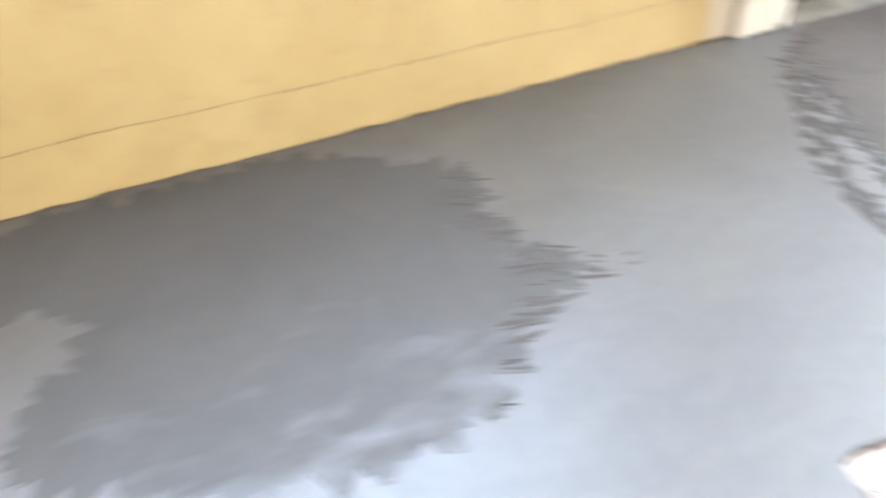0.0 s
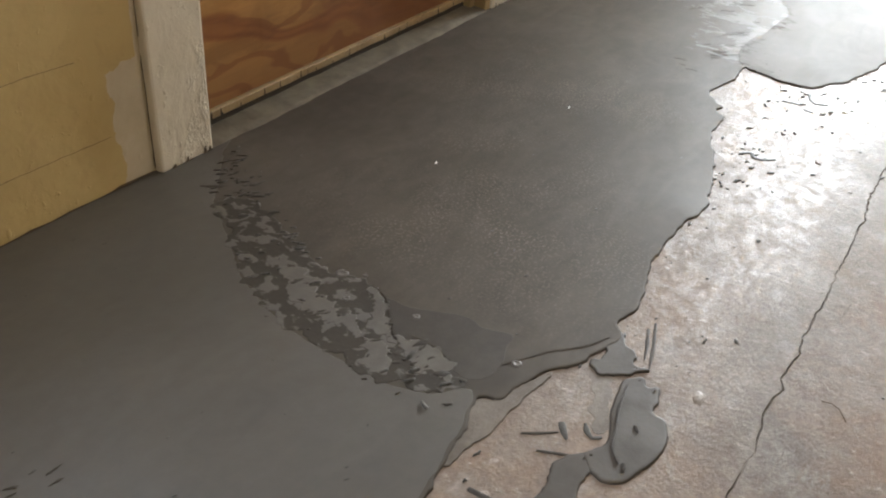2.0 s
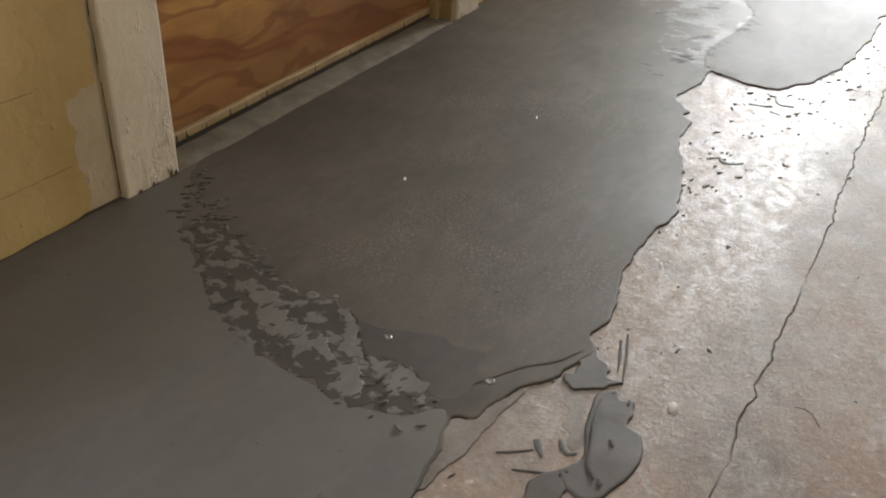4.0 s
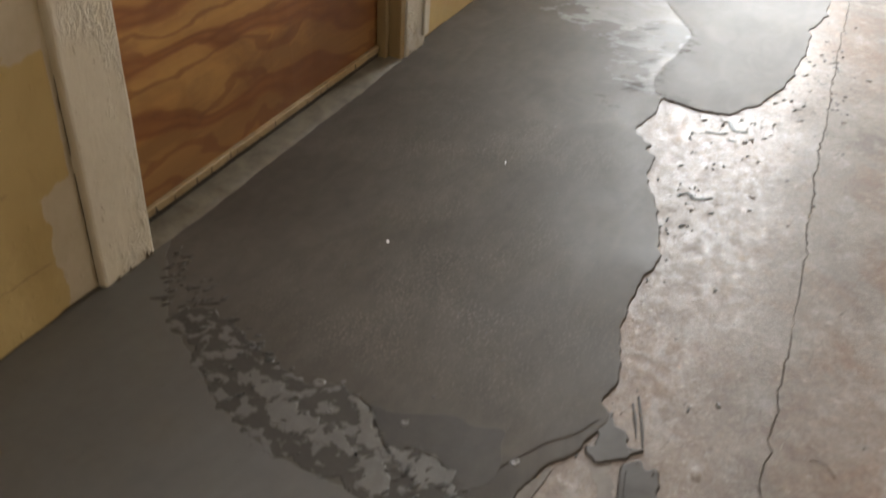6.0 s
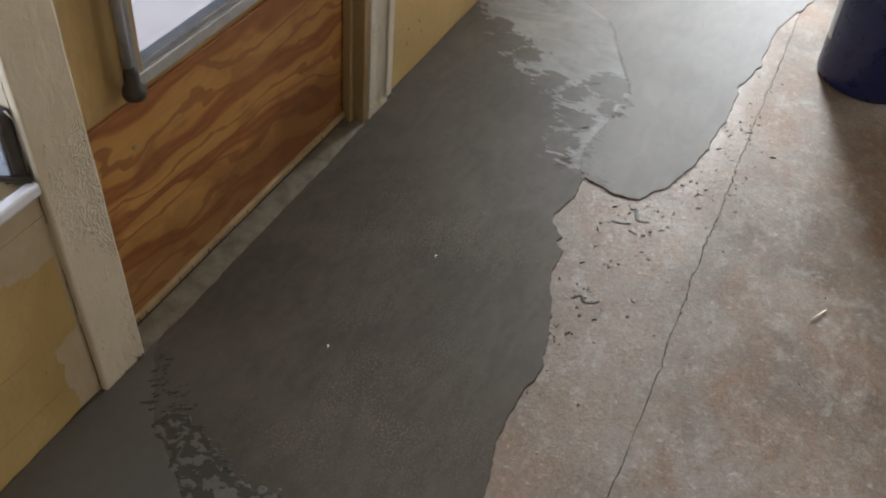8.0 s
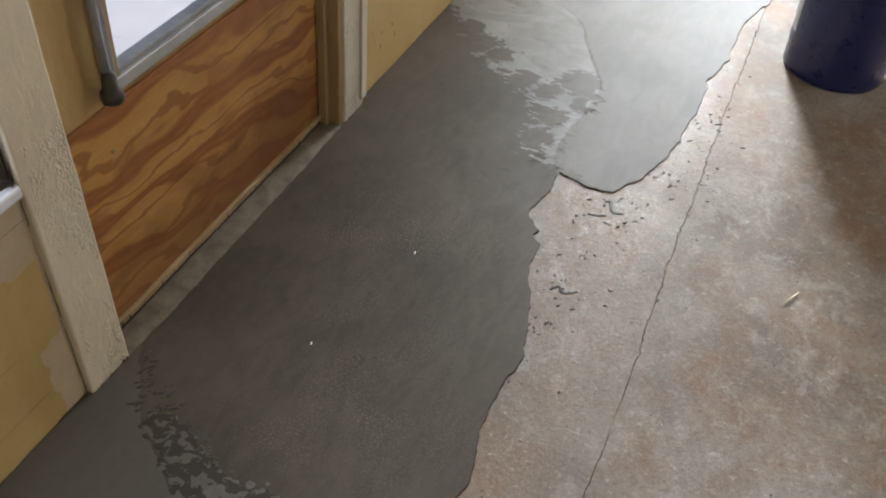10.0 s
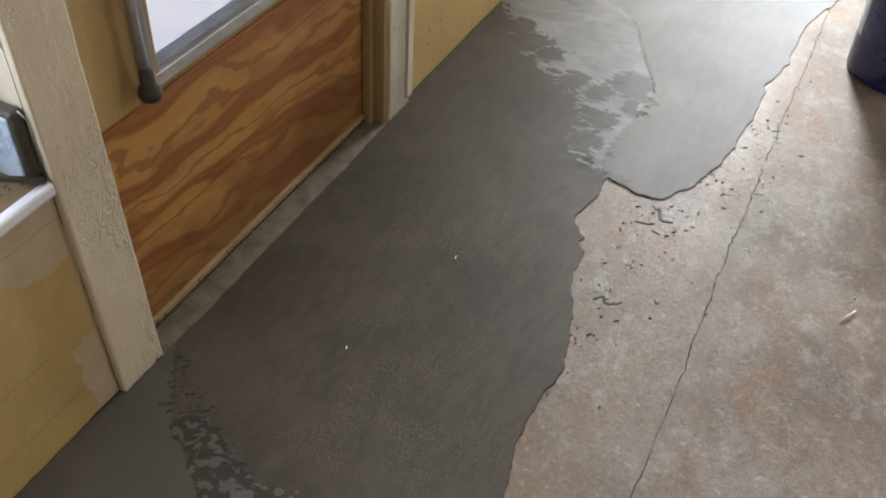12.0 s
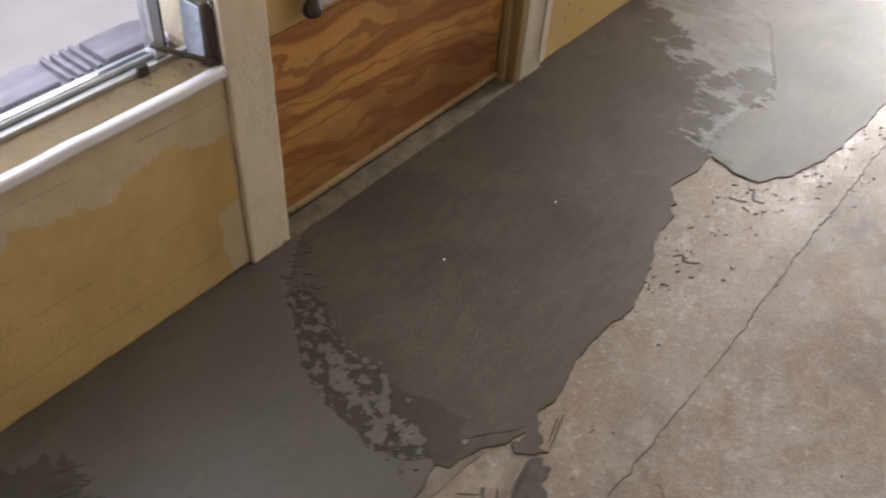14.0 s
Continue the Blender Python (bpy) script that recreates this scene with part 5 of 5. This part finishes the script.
def build_bucket():
    bx, by = 2.700, -0.226
    b = thing("bucket", "navy blue plastic bucket standing on bare concrete", "bucket")
    prof = [(0.118, 0.0), (0.125, 0.003), (0.127, 0.008), (0.1275, 0.02), (0.130, 0.06), (0.139, 0.245), (0.1395, 0.262), (0.147, 0.264), (0.148, 0.272), (0.147, 0.280), (0.1405, 0.283), (0.141, 0.30),
            (0.149, 0.302), (0.150, 0.310), (0.149, 0.316), (0.142, 0.319), (0.143, 0.352), (0.151, 0.354), (0.152, 0.365), (0.149, 0.370), (0.140, 0.370), (0.138, 0.352), (0.128, 0.05), (0.122, 0.012)]
    part("body", lathe(prof, (bx, by, FZ), 64), NAVY, b, "navy ribbed plastic body", True)
    bm = bmesh.new()
    a0, a1, n = 1.62, 2.02, 8
    rows = []
    for z in (0.10, 0.16, 0.22):
        r = 0.130 + (z - 0.06) * 0.0486 + 0.0008
        rows.append([bm.verts.new((bx + r * math.cos(a0 + (a1 - a0) * k / n), by + r * math.sin(a0 + (a1 - a0) * k / n), FZ + z)) for k in range(n + 1)])
    for r0, r1 in zip(rows, rows[1:]):
        for k in range(n):
            bm.faces.new((r0[k], r0[k + 1], r1[k + 1], r1[k])).smooth = True
    part("label_strip", bm, LABEL, b, "pale paper label")
    for s in (1, -1):
        part("ear", lathe([(0.016, 0), (0.018, 0.004), (0.017, 0.014), (0.010, 0.018)], (bx, by + s * 0.156, FZ + 0.285), 16), NAVY, b)
    pts = [(bx + 0.165 * math.sin(t), by + 0.158 * math.cos(t), FZ + 0.29 - 0.10 * math.sin(t)) for t in (math.pi * k / 24 for k in range(25))]
    part("bail_handle", tube(pts, 0.0022, 8), ALU, b, "thin wire bail", True)
    return b


build_bucket()

# ---- bits on the floor ----


def bit(name, at, size, turn, height, mat, label, category, seed):
    bm = bmesh.new()
    lump(bm, at, size, turn, height, 14, 0.16, random.Random(seed))
    return tagged(finish(name, bm, mat), label, category)


bit("grit", (1.252, 0.512, 0.0003), (0.0036, 0.0018), 0.4, 0.0012, GRIT, "small white grain of grit on wet cement", "grit", 1)
bit("grit", (1.545, 0.448, 0.0003), (0.0044, 0.0011), 0.2, 0.001, GRIT, "thin white flake lying on wet cement", "grit", 2)
# a low dab stands in here for a flat whitish scratch mark
bit("pebble", (1.013, 0.051, FZ), (0.011, 0.006), 0.2, 0.0010, CONCRETE, "pale flat dab standing in for a whitish scratch mark on the concrete", "pebble", 3)
bit("pebble", (1.625, 0.075, FZ), (0.006, 0.004), 0.8, 0.0014, CONCRETE, "pale chip stuck on the concrete", "pebble", 5)
tagged(finish("straw", tube([(1.74, -0.235, FZ + 0.002), (1.765, -0.248, FZ + 0.004), (1.785, -0.258, FZ + 0.003)], [0.0008, 0.0019, 0.0012], 7), STRAW, None, "", True), "pale splinter of straw lying on the concrete", "straw")
tagged(finish("hair_wire", tube([(1.084, -0.053, FZ + 0.001), (1.086, -0.062, FZ + 0.0014), (1.083, -0.070, FZ + 0.0014), (1.068, -0.080, FZ + 0.001)], 0.0004, 6), GRIME, None, "", True), "thin curled wire lying on the concrete", "wire")
tagged(finish("flake", (lambda bm: (lump(bm, (0.838, 0.262, 0.001), (0.006, 0.0028), 0.9, 0.002, 9, 0.4, random.Random(8)), bm)[1])(bmesh.new()), CRUMB), "small dark flake stuck in the cement", "flake")
